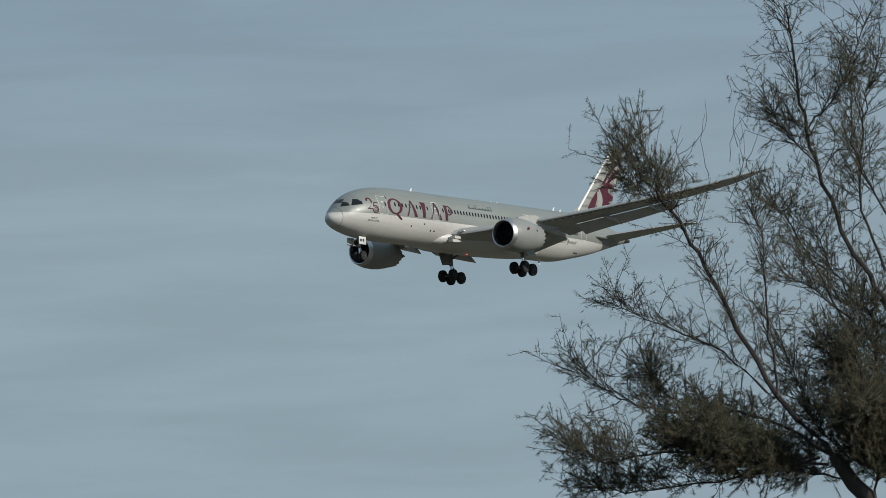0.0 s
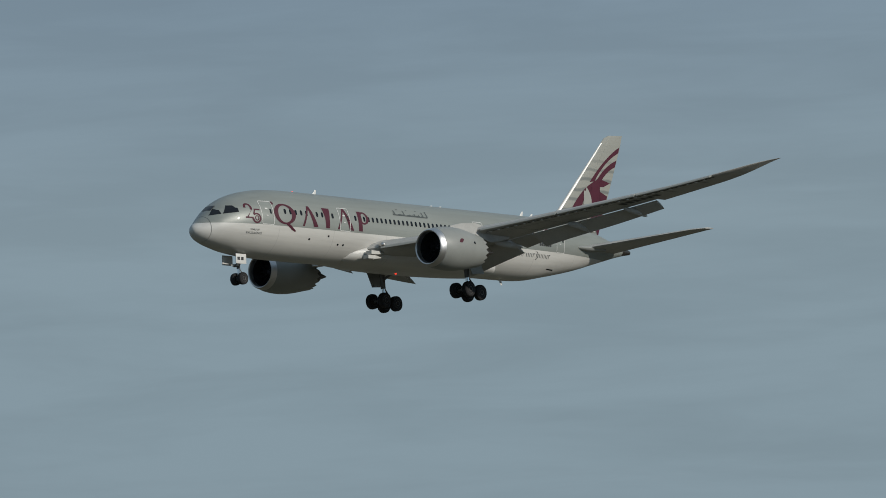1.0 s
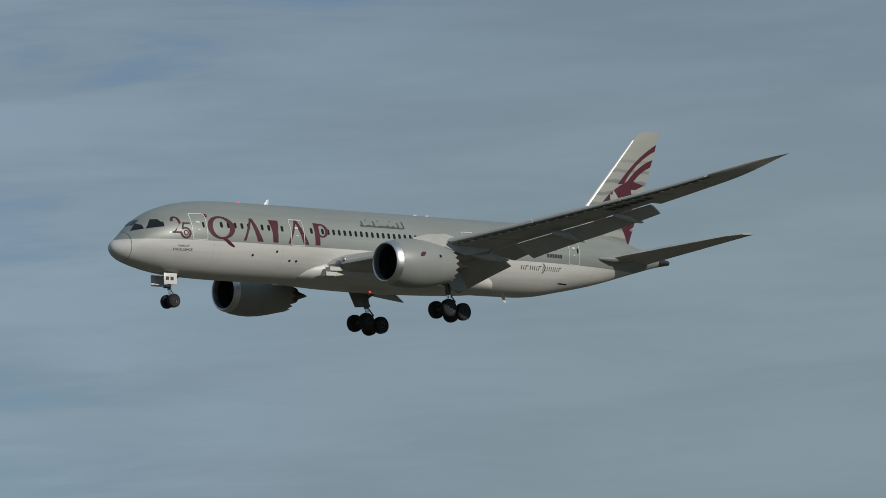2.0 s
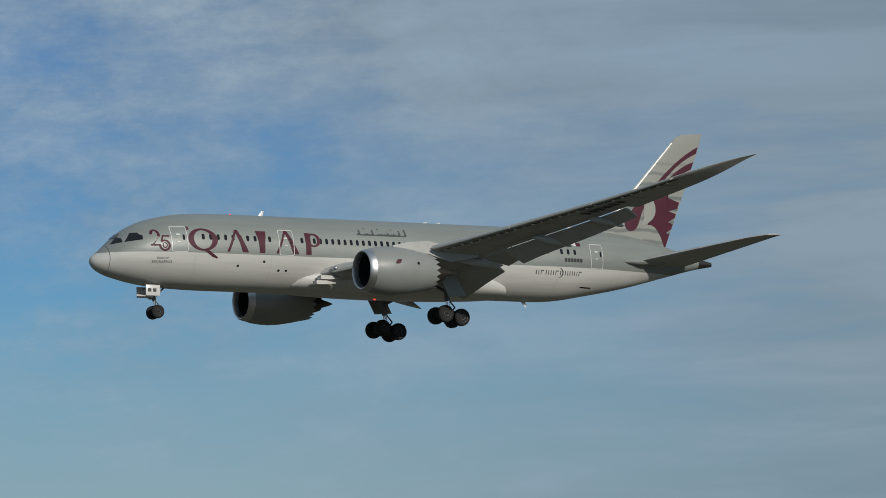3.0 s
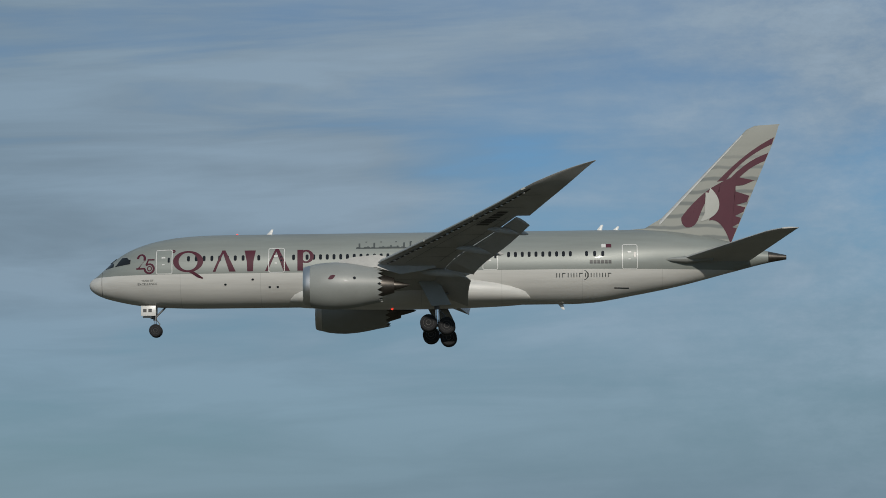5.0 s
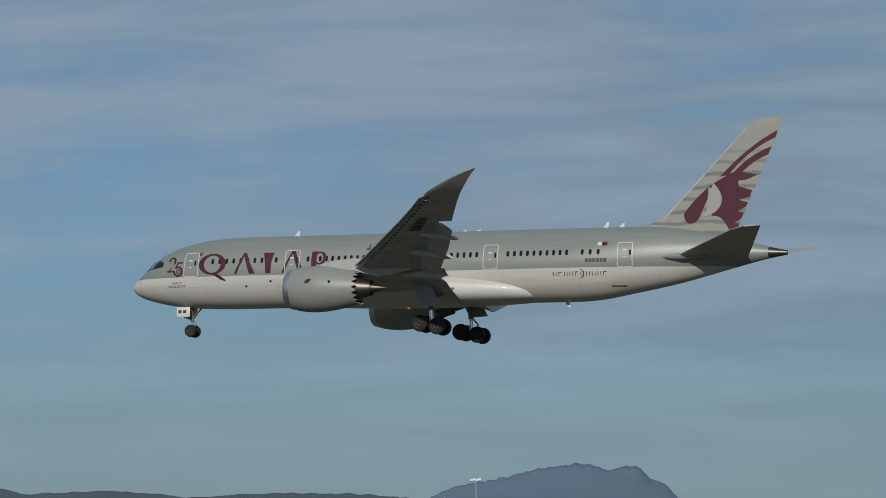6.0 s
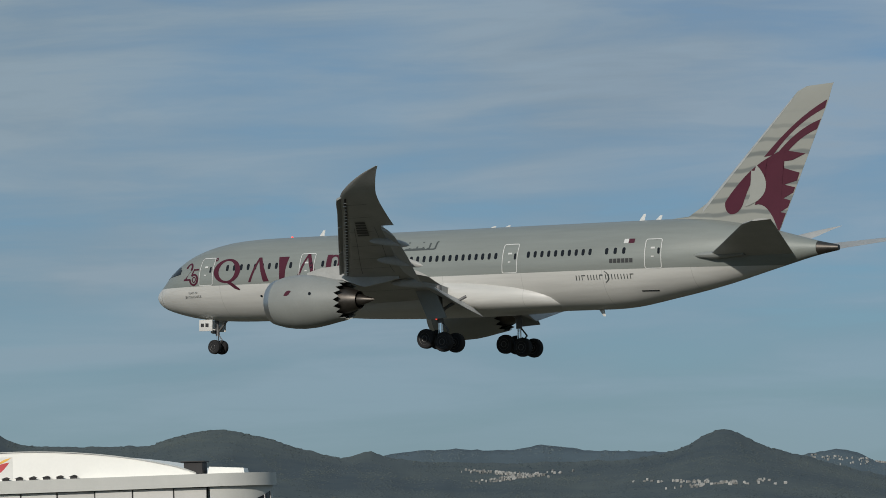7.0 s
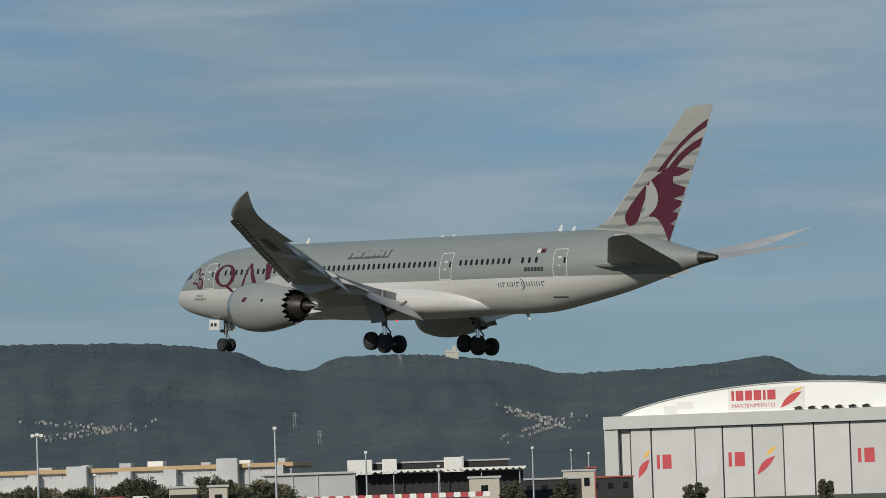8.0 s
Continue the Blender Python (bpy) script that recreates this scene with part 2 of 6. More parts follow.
def box(bm, x0, x1, y0, y1, z0, z1, bevel=0.0):
    r = bmesh.ops.create_cube(bm, size=1.0)
    bmesh.ops.scale(bm, vec=(x1 - x0, y1 - y0, z1 - z0), verts=r["verts"])
    bmesh.ops.translate(bm, vec=((x0 + x1) / 2, (y0 + y1) / 2, (z0 + z1) / 2), verts=r["verts"])
    if bevel:
        edges = list({e for v in r["verts"] for e in v.link_edges})
        bmesh.ops.bevel(bm, geom=edges, offset=bevel, segments=2, affect="EDGES", profile=0.5)


def tube(bm, a, b, r0, r1=None, n=12):
    a, b = Vector(a), Vector(b)
    r1 = r0 if r1 is None else r1
    side = (b - a).orthogonal().normalized()
    up = (b - a).cross(side).normalized()
    rings(bm, [[p + (side * cos(2 * pi * i / n) + up * sin(2 * pi * i / n)) * r for i in range(n)] for p, r in ((a, r0), (b, r1))])


def lathe_x(bm, profile, cx, cy, cz, n=48, cap0=False, cap1=False):
    """Turn (x, radius) about the axis along x."""
    rings(bm, [[(cx + x, cy + r * sin(2 * pi * i / n), cz + r * cos(2 * pi * i / n)) for i in range(n)] for x, r in profile], cap0=cap0, cap1=cap1)


def smooth_line(xs, ys):
    """A monotone cubic through the stations."""
    xs, ys = np.array(xs, float), np.array(ys, float)
    h = np.diff(xs)
    d = np.diff(ys) / h
    m = np.r_[d[0], np.where(d[:-1] * d[1:] > 0, 2 * d[:-1] * d[1:] / (d[:-1] + d[1:] + 1e-12), 0), d[-1]]

    def f(x):
        x = min(max(x, xs[0]), xs[-1])
        i = min(int(np.searchsorted(xs, x, side="right")) - 1, len(xs) - 2)
        t = (x - xs[i]) / h[i]
        return float((2 * t**3 - 3 * t**2 + 1) * ys[i] + (t**3 - 2 * t**2 + t) * h[i] * m[i] + (3 * t**2 - 2 * t**3) * ys[i + 1] + (t**3 - t**2) * h[i] * m[i + 1])

    return f


# ---- the airliner: x aft from the nose, port side at -y, z from the middle of the body ----
top_line = smooth_line((0, 0.05, 0.25, 0.6, 1.1, 2.1, 3.0, 4.0, 5.5, 7.5, 10, 13, 43, 46, 50, 53, 54.9, 56.4), (-1.0, -0.78, -0.55, -0.3, 0.12, 1.0, 1.6, 2.06, 2.5, 2.83, 2.96, 2.98, 2.98, 2.9, 2.35, 1.6, 1.1, 0.78))
low_line = smooth_line((0, 0.05, 0.25, 0.6, 1.1, 2.1, 4.0, 6.0, 9.0, 12, 39, 40.5, 44, 47.4, 52, 54.9, 56.4), (-1.0, -1.22, -1.48, -1.74, -1.98, -2.28, -2.66, -2.86, -2.96, -2.97, -2.97, -2.9, -2.35, -1.7, -0.55, 0.16, 0.42))
half_width = smooth_line((0, 0.05, 0.25, 0.6, 1.1, 2.1, 4.0, 6.0, 9.0, 12, 39, 44, 47.4, 52, 54.9, 56.4), (0.0, 0.24, 0.52, 0.85, 1.2, 1.75, 2.38, 2.7, 2.86, 2.885, 2.885, 2.5, 1.95, 1.0, 0.48, 0.16))


def body_loop(x, n=56):
    t, b, w = top_line(x), low_line(x), half_width(x)
    return [(x, w * sin(2 * pi * i / n), (t + b) / 2 + (t - b) / 2 * cos(2 * pi * i / n)) for i in range(n)]


def skin_y(x, z):
    """Where the port skin lies."""
    t, b, w = top_line(x), low_line(x), half_width(x)
    s = (z - (t + b) / 2) / ((t - b) / 2)
    return -w * sqrt(max(0.0, 1 - s * s))


def strip_decal(bm, left, right, proud=0.014, onto=skin_y):
    """A painted strip between two lines of (x, z) points, lying on the port skin."""
    rows, pairs = [], list(zip(left, right))
    fine = [pairs[0]]
    for (a0, b0), (a1, b1) in zip(pairs, pairs[1:]):
        k = int(max(abs(a1[0] - a0[0]), abs(a1[1] - a0[1]), abs(b1[0] - b0[0]), abs(b1[1] - b0[1])) / 0.12) + 1
        fine += [tuple((p[0] + (q[0] - p[0]) * i / k, p[1] + (q[1] - p[1]) * i / k) for p, q in ((a0, a1), (b0, b1))) for i in range(1, k + 1)]
    for (ax, az), (bx, bz) in fine:
        rows.append([(ax + (bx - ax) * i / 6, az + (bz - az) * i / 6) for i in range(7)])
    vs = [[bm.verts.new((x, onto(x, z) - proud, z)) for x, z in row] for row in rows]
    for a, b in zip(vs, vs[1:]):
        for i in range(6):
            bm.faces.new((a[i], a[i + 1], b[i + 1], b[i]))


def bar_decal(bm, x0, x1, z0, z1, proud=0.014, onto=skin_y, slant=0.0):
    n = max(2, int((z1 - z0) / 0.2) + 1)
    zs = [z0 + (z1 - z0) * i / n for i in range(n + 1)]
    strip_decal(bm, [(x0 + slant * (z - z0), z) for z in zs], [(x1 + slant * (z - z0), z) for z in zs], proud, onto)


def ring_decal(bm, cx, cz, rx, rz, thick_x, thick_z, a0=0.0, a1=2 * pi, n=40, proud=0.014, onto=skin_y):
    angles = [a0 + (a1 - a0) * i / n for i in range(n + 1)]
    strip_decal(bm, [(cx + rx * cos(a), cz + rz * sin(a)) for a in angles], [(cx + (rx - thick_x) * cos(a), cz + (rz - thick_z) * sin(a)) for a in angles], proud, onto)


def frame_decal(bm, x0, x1, z0, z1, w, r, proud=0.02, onto=skin_y):
    """A rounded outline, as round a door."""
    pts = []
    for cx, cz, a in ((x1 - r, z1 - r, 0), (x0 + r, z1 - r, pi / 2), (x0 + r, z0 + r, pi), (x1 - r, z0 + r, 1.5 * pi)):
        pts += [(cx, cz, a + pi / 2 * i / 4) for i in range(5)]
    dense = []
    for p, q in zip(pts, pts[1:] + pts[:1]):
        k = max(1, int(abs(q[1] - p[1]) / 0.3))
        dense += [(p[0] + (q[0] - p[0]) * i / k, p[1] + (q[1] - p[1]) * i / k, p[2] if i == 0 else p[2]) for i in range(k)]
    dense.append(dense[0])
    strip_decal(bm, [(x + r * cos(a), z + r * sin(a)) for x, z, a in dense], [(x + (r - w) * cos(a), z + (r - w) * sin(a)) for x, z, a in dense], proud, onto)


def port_plate(bm, x0, x1, z0, z1, r, depth, proud):
    """A rounded plate set on the port skin with a visible edge."""
    pts = []
    for cx, cz, a in ((x1 - r, z1 - r, 0), (x0 + r, z1 - r, pi / 2), (x0 + r, z0 + r, pi), (x1 - r, z0 + r, 1.5 * pi)):
        pts += [(cx + r * cos(a + pi / 2 * i / 3), cz + r * sin(a + pi / 2 * i / 3)) for i in range(4)]
    rings(bm, [[(x, skin_y(x, z) - d, z) for x, z in pts] for d in (-depth, proud)])


def word_mesh(words, mat):
    txt = bpy.data.curves.new("word", "FONT")
    txt.body, txt.size = words, 1.0
    tmp = new("word", txt)
    me = bpy.data.meshes.new_from_object(tmp.evaluated_get(bpy.context.evaluated_depsgraph_get()))
    bpy.data.objects.remove(tmp)
    me.materials.clear()
    me.materials.append(mat)
    return me


def word_on_skin(words, x0, wide, z0, tall, parent):
    """A line of lettering laid on the port skin."""
    me = word_mesh(words, SCRIPT_GREY)
    right, top = max(v.co.x for v in me.vertices), max(v.co.y for v in me.vertices)
    for v in me.vertices:
        x, z = x0 + wide * v.co.x / right, z0 + tall * v.co.y / top
        v.co = (x, skin_y(x, z) - 0.015, z)
    ob = new("small_lettering", me)
    ob.parent = parent
    tagged(ob, "small dark lettered words", kind="stuff")


airliner = tagged(new("airliner"), "grey and white twin-engine airliner flying with its wheels down", "airplane")


def build_body():
    bm = bmesh.new()
    xs = [1.15 + (6 - 1.15) * i / 22 for i in range(23)] + [6 + 33 * i / 34 for i in range(1, 35)] + [39 + 15.9 * i / 26 for i in range(1, 27)]
    rings(bm, [body_loop(x) for x in xs])
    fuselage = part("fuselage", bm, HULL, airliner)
    bm = bmesh.new()
    rings(bm, [body_loop(1.12 * (i / 18) ** 2 if i else 0.0004) for i in range(19)])
    part("radome", bm, HULL, airliner, "white nose cone")
    bm = bmesh.new()
    rings(bm, [body_loop(54.93 + 1.45 * i / 8) for i in range(9)])
    part("tail_cone", bm, HOT, airliner, "bare metal exhaust cone at the tail")
    # wing-to-body fairing
    bm = bmesh.new()
    loops = []
    for i in range(37):
        u = i / 36
        x = 16.2 + 19.6 * u
        swell = sin(pi * u) ** 0.42
        w = 2.6 + 0.72 * swell
        zt, zb = -2.0 + 1.5 * swell, -2.75 - 0.42 * swell
        loops.append([(x, w * (abs(sin(a)) ** 0.75) * (1 if sin(a) > 0 else -1) * (0.55 + 0.45 * swell), (zt + zb) / 2 + (zt - zb) / 2 * (abs(cos(a)) ** 0.8) * (1 if cos(a) > 0 else -1)) for a in [2 * pi * k / 40 for k in range(40)]])
    rings(bm, loops)
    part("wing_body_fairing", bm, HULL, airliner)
    # cabin windows
    def window_row(x0, x1, step=0.533):
        n = int(round((x1 - x0) / step))
        for i in range(n + 1):
            x = x0 + (x1 - x0) * i / n
            bm = bmesh.new()
            port_plate(bm, x - 0.12, x + 0.12, 0.57, 1.02, 0.11, 0.05, 0.012)
            part("cabin_window", bm, GLASS_DARK, airliner)

    window_row(8.25, 13.9, 0.62)
    window_row(16.7, 31.3)
    window_row(33.95, 38.9)
    window_row(40.2, 41.5)
    for x0, x1, z1 in ((5.62, 6.95, 1.6), (14.68, 15.98, 1.6), (31.85, 33.1, 1.6), (43.05, 44.3, 1.55)):
        bm = bmesh.new()
        frame_decal(bm, x0, x1, z1 - 2.03, z1, 0.055, 0.16)
        door = part("door_outline", bm, WHITE, airliner, "white-edged cabin door outline")
        bm = bmesh.new()
        port_plate(bm, x0 + 0.95, x0 + 1.12, 0.5, 0.92, 0.07, 0.03, 0.02)
        part("door_window", bm, GLASS_DARK, door)
        bm = bmesh.new()
        bar_decal(bm, x0 + 0.45, x0 + 0.75, 0.86, 0.98, 0.02)
        part("door_placard", bm, WHITE, door)
        bm = bmesh.new()
        bar_decal(bm, x0 + 0.5, x0 + 0.7, 0.3, 0.38, 0.02)
        part("door_handle", bm, WHITE, door)
    # flight deck windows
    for x0, x1, zl, zr in ((1.36, 2.1, 0.2, 0.32), (2.2, 3.5, 0.33, 0.5)):
        bm = bmesh.new()
        n = 8
        low = [(x0 + (x1 - x0) * i / n, zl + (zr - zl) * i / n) for i in range(n + 1)]
        high = []
        for i in range(n + 1):
            x = x0 + (x1 - x0) * i / n
            lift = 0.74 if x1 > 3 else 0.66
            high.append((x + 0.02 + 0.1 * (1 - i / n), min(zl + lift * min(1.0, 0.18 + i / n * 2.2) * (1.0 if i < n - 1 else 0.72), top_line(x + 0.1) - 0.12)))
        strip_decal(bm, low, high, 0.02)
        part("cockpit_window", bm, GLASS_DARK, airliner, "dark cockpit window pane")
    # starboard cockpit panes, seen over the nose
    bm = bmesh.new()
    rings(bm, [[(1.75 + 0.5 * u, y, top_line(1.75 + 0.5 * u) - (0.02 if abs(y) > 0.3 else -0.015)) for y in (-0.55, -0.2, 0.2, 0.55)] for u in (0, 0.5, 1)], close=False)
    part("windscreen", bm, GLASS_DARK, airliner)
    # blade aerials
    for x, z, h in ((14.4, 2.98, 0.42), (41.1, 2.98, 0.45), (42.4, 2.98, 0.3), (37.9, -2.97, -0.45), (29.0, 2.98, 0.12), (30.2, 2.98, 0.12)):
        bm = bmesh.new()
        lean = 0.35
        rings(bm, [[(x + u * c + lean * k, d * s, z + h * k) for u, s in ((0, 0), (0.5, 1), (1, 0), (0.5, -1))] for k, c, d in ((0, 0.42, 0.05), (1, 0.18, 0.02))])
        part("aerial", bm, WHITE, airliner)
    for x, z in ((12.0, 2.97), (24.5, -3.16)):
        bm = bmesh.new()
        bmesh.ops.create_uvsphere(bm, u_segments=12, v_segments=8, radius=0.1)
        bmesh.ops.translate(bm, vec=(x, 0, z), verts=bm.verts)
        part("beacon", bm, RED_LENS, airliner, "red anti-collision beacon")
    # small ports and drains low on the body
    for x, z in ((11.2, -1.32), (13.4, -0.95), (14.75, -1.55), (15.4, -1.55), (24.2, -1.3)):
        bm = bmesh.new()
        port_plate(bm, x - 0.1, x + 0.1, z - 0.08, z + 0.08, 0.07, 0.03, 0.015)
        part("vent", bm, GLASS_DARK, airliner)
    bm = bmesh.new()
    bar_decal(bm, 42.4, 43.6, -1.95, -1.87, 0.015)
    part("outflow_valve", bm, GLASS_DARK, airliner)
    # landing light in the wing root and air scoops under it
    for s in (-1, 1):
        bm = bmesh.new()
        bmesh.ops.create_uvsphere(bm, u_segments=16, v_segments=10, radius=0.26)
        bmesh.ops.scale(bm, vec=(0.8, 1.3, 0.8), verts=bm.verts)
        bmesh.ops.translate(bm, vec=(19.05, s * 3.55, -1.38), verts=bm.verts)
        part("landing_light", bm, LIP, airliner, "clear landing light in the wing root")
        for x0, z0 in ((18.0, -2.05), (17.6, -2.45)):
            bm = bmesh.new()
            rings(bm, [[(x, s * (3.0 + w * k), z0 + h * m) for k, m in ((-1, -1), (1, -1), (1, 1), (-1, 1))] for x, w, h in ((x0, 0.3, 0.16), (x0 + 0.9, 0.34, 0.14), (x0 + 1.8, 0.1, 0.03))])
            part("air_scoop", bm, HULL, airliner, "pale air scoop under the wing root", False)
    # titles as plain shapes in their colours
    def title(name, paint, make, label=""):
        bm = bmesh.new()
        make(bm)
        ob = part(name, bm, paint, fuselage, label)
        if "lettering" in name or name == "registration_mark":
            ob["kind"] = "stuff"

    def slants(x0, x1, z0, z1):
        mid, k = (x0 + x1) / 2 - 0.05, [i / 8 for i in range(9)]
        def make(bm):
            strip_decal(bm, [(x0 + (mid - 0.1 - x0) * u, z0 + (z1 - z0) * u) for u in k], [(x0 + 0.22 + (mid + 0.08 - x0 - 0.22) * u, z0 + (z1 - z0) * u) for u in k])
            strip_decal(bm, [(x1 - 0.52 + (mid - 0.12 - x1 + 0.52) * u, z0 + (z1 - z0) * u) for u in k], [(x1 + (mid + 0.14 - x1) * u, z0 + (z1 - z0) * u) for u in k], 0.017)
        return make

    title("title_ring", MAROON, lambda bm: ring_decal(bm, 8.22, 0.58, 1.22, 0.88, 0.46, 0.15), "maroon painted title shapes")
    title("title_tail", MAROON, lambda bm: strip_decal(bm, [(8.1, -0.2), (8.5, -0.42), (8.95, -0.72), (9.35, -0.85)], [(8.5, -0.15), (8.85, -0.35), (9.2, -0.6), (9.45, -0.78)]))
    title("title_slants", MAROON, slants(10.2, 12.05, -0.3, 1.45))
    title("title_pillar", MAROON, lambda bm: strip_decal(bm, [(12.98, -0.3), (12.94, 0.5), (12.75, 1.42)], [(13.44, -0.3), (13.48, 0.5), (13.66, 1.42)]))
    title("title_slants", MAROON, slants(14.4, 16.4, -0.3, 1.55))
    title("title_block", MAROON, lambda bm: (bar_decal(bm, 17.0, 17.46, -0.3, 1.42), ring_decal(bm, 17.7, 0.86, 0.62, 0.55, 0.3, 0.14)))
    title("title_speck", MAROON, lambda bm: ring_decal(bm, 7.05, 1.45, 0.14, 0.14, 0.1, 0.1))
    # anniversary figures and their small line
    def figure_two(bm):
        ring_decal(bm, 4.42, 0.9, 0.38, 0.4, 0.2, 0.13, -0.5, pi, 24)
        strip_decal(bm, [(4.8, 0.8), (4.05, 0.02)], [(4.56, 0.6), (4.3, 0.12)])
        bar_decal(bm, 4.02, 4.75, 0.0, 0.13)

    def figure_five(bm):
        ring_decal(bm, 5.08, 0.05, 0.46, 0.44, 0.18, 0.14, -pi, pi * 0.75, 28)
        strip_decal(bm, [(4.75, 0.35), (4.95, 0.8)], [(4.88, 0.3), (5.07, 0.8)])
        bar_decal(bm, 4.93, 5.5, 0.72, 0.84)
        ring_decal(bm, 5.1, 0.05, 0.2, 0.22, 0.08, 0.08)

    title("figure", MAROON, figure_two, "maroon anniversary figure")
    title("figure", MAROON, figure_five, "maroon anniversary figure")
    for words, x0, wide, z0, tall in (("YEARS OF", 4.45, 0.95, -0.98, 0.14), ("EXCELLENCE", 4.1, 1.6, -1.25, 0.16)):
        word_on_skin(words, x0, wide, z0, tall, fuselage)
    # script over the windows as flowing bars
    def script(bm):
        for i, (w, h) in enumerate(((0.32, 0.5), (0.5, 0.2), (0.3, 0.55), (0.55, 0.2), (0.6, 0.3), (0.45, 0.25), (0.28, 0.55), (0.12, 0.62))):
            x = 21.75 + 0.6 * i
            bar_decal(bm, x, x + w, 1.46, 1.46 + 0.14)
            bar_decal(bm, x + w * 0.5, x + w * 0.5 + 0.14, 1.5, 1.46 + h * 0.9)
            if i % 2:
                bar_decal(bm, x + 0.1, x + 0.24, 1.98, 2.06)
        bar_decal(bm, 21.7, 26.0, 1.44, 1.54)
    title("script_lettering", SCRIPT_GREY, script, "dark grey flowing script shapes")
    def marks(bm):
        for i in range(6):
            bar_decal(bm, 40.45 + 0.3 * i, 40.69 + 0.3 * i, -0.02, 0.27)
    title("registration_mark", LETTER_DARK, marks, "dark registration bars")
    def type_line(bm):
        for i in range(10):
            x = 37.75 + 0.46 * i
            if i in (1, 4, 9):
                bar_decal(bm, x, x + 0.06, -1.1, -0.76)
                bar_decal(bm, x, x + 0.28, -0.83, -0.76)
            else:
                bar_decal(bm, x, x + 0.07, -1.1, -0.76)
                bar_decal(bm, x + 0.24, x + 0.3, -1.1, -0.76)
        ring_decal(bm, 39.85, -0.93, 0.5, 0.42, 0.1, 0.05, -1.2, 1.2, 16)
    title("type_lettering", SCRIPT_GREY, type_line, "thin grey lettering bars with a crescent")
    title("flag", WHITE, lambda bm: bar_decal(bm, 41.4, 41.75, 1.3, 1.6), "white and maroon flag")
    title("flag_field", MAROON, lambda bm: bar_decal(bm, 41.75, 42.2, 1.3, 1.6))


def foil(le, chord, z, y, thick, droop=0.0, cut=1.0, n=9, even=False):
    """A closed wing section, leading edge first; cut ends it before the trailing edge."""
    us = [cut * (1 - cos(pi * i / (n - 1))) / 2 for i in range(n)]
    def t(u):
        return 5 * thick * (0.2969 * sqrt(u) - 0.126 * u - 0.3516 * u * u + 0.2843 * u**3 - 0.1015 * u**4)
    if even:
        up = [(le + chord * u, y, z + chord * t(u)) for u in us]
        dn = [(le + chord * u, y, z - chord * t(u) - 0.002) for u in us]
        return up + dn[:0:-1]
    up = [(le + chord * u, y, z + chord * (t(u) * 1.15 + 0.02 * sin(pi * u)) - droop * u * chord) for u in us]
    dn = [(le + chord * u, y, z + chord * (-t(u) * 0.85 + 0.02 * sin(pi * u)) - droop * u * chord - 0.004) for u in us]
    return up + dn[:0:-1]


w_le = smooth_line((2.0, 10.46, 18, 24, 27.1, 28.3, 29.3, 30.0), (18.0, 23.91, 29.2, 33.4, 35.6, 37.1, 38.8, 40.3))
w_te = smooth_line((2.0, 6.0, 10.46, 18, 24, 27.1, 28.6, 29.5, 30.0), (30.4, 30.5, 31.0, 34.2, 36.8, 38.3, 39.3, 40.0, 40.45))
w_z = smooth_line((2.0, 6.0, 10.46, 18, 24, 27.1, 30.0), (-1.75, -1.22, -0.49, 1.04, 2.38, 3.2, 4.53))
w_thick = smooth_line((2.0, 10, 20, 27, 30), (0.13, 0.11, 0.10, 0.09, 0.06))


def wing_at(y, frac=0.0, dz=0.0):
    c = w_te(y) - w_le(y)
    return (w_le(y) + c * frac, y, w_z(y) + dz)


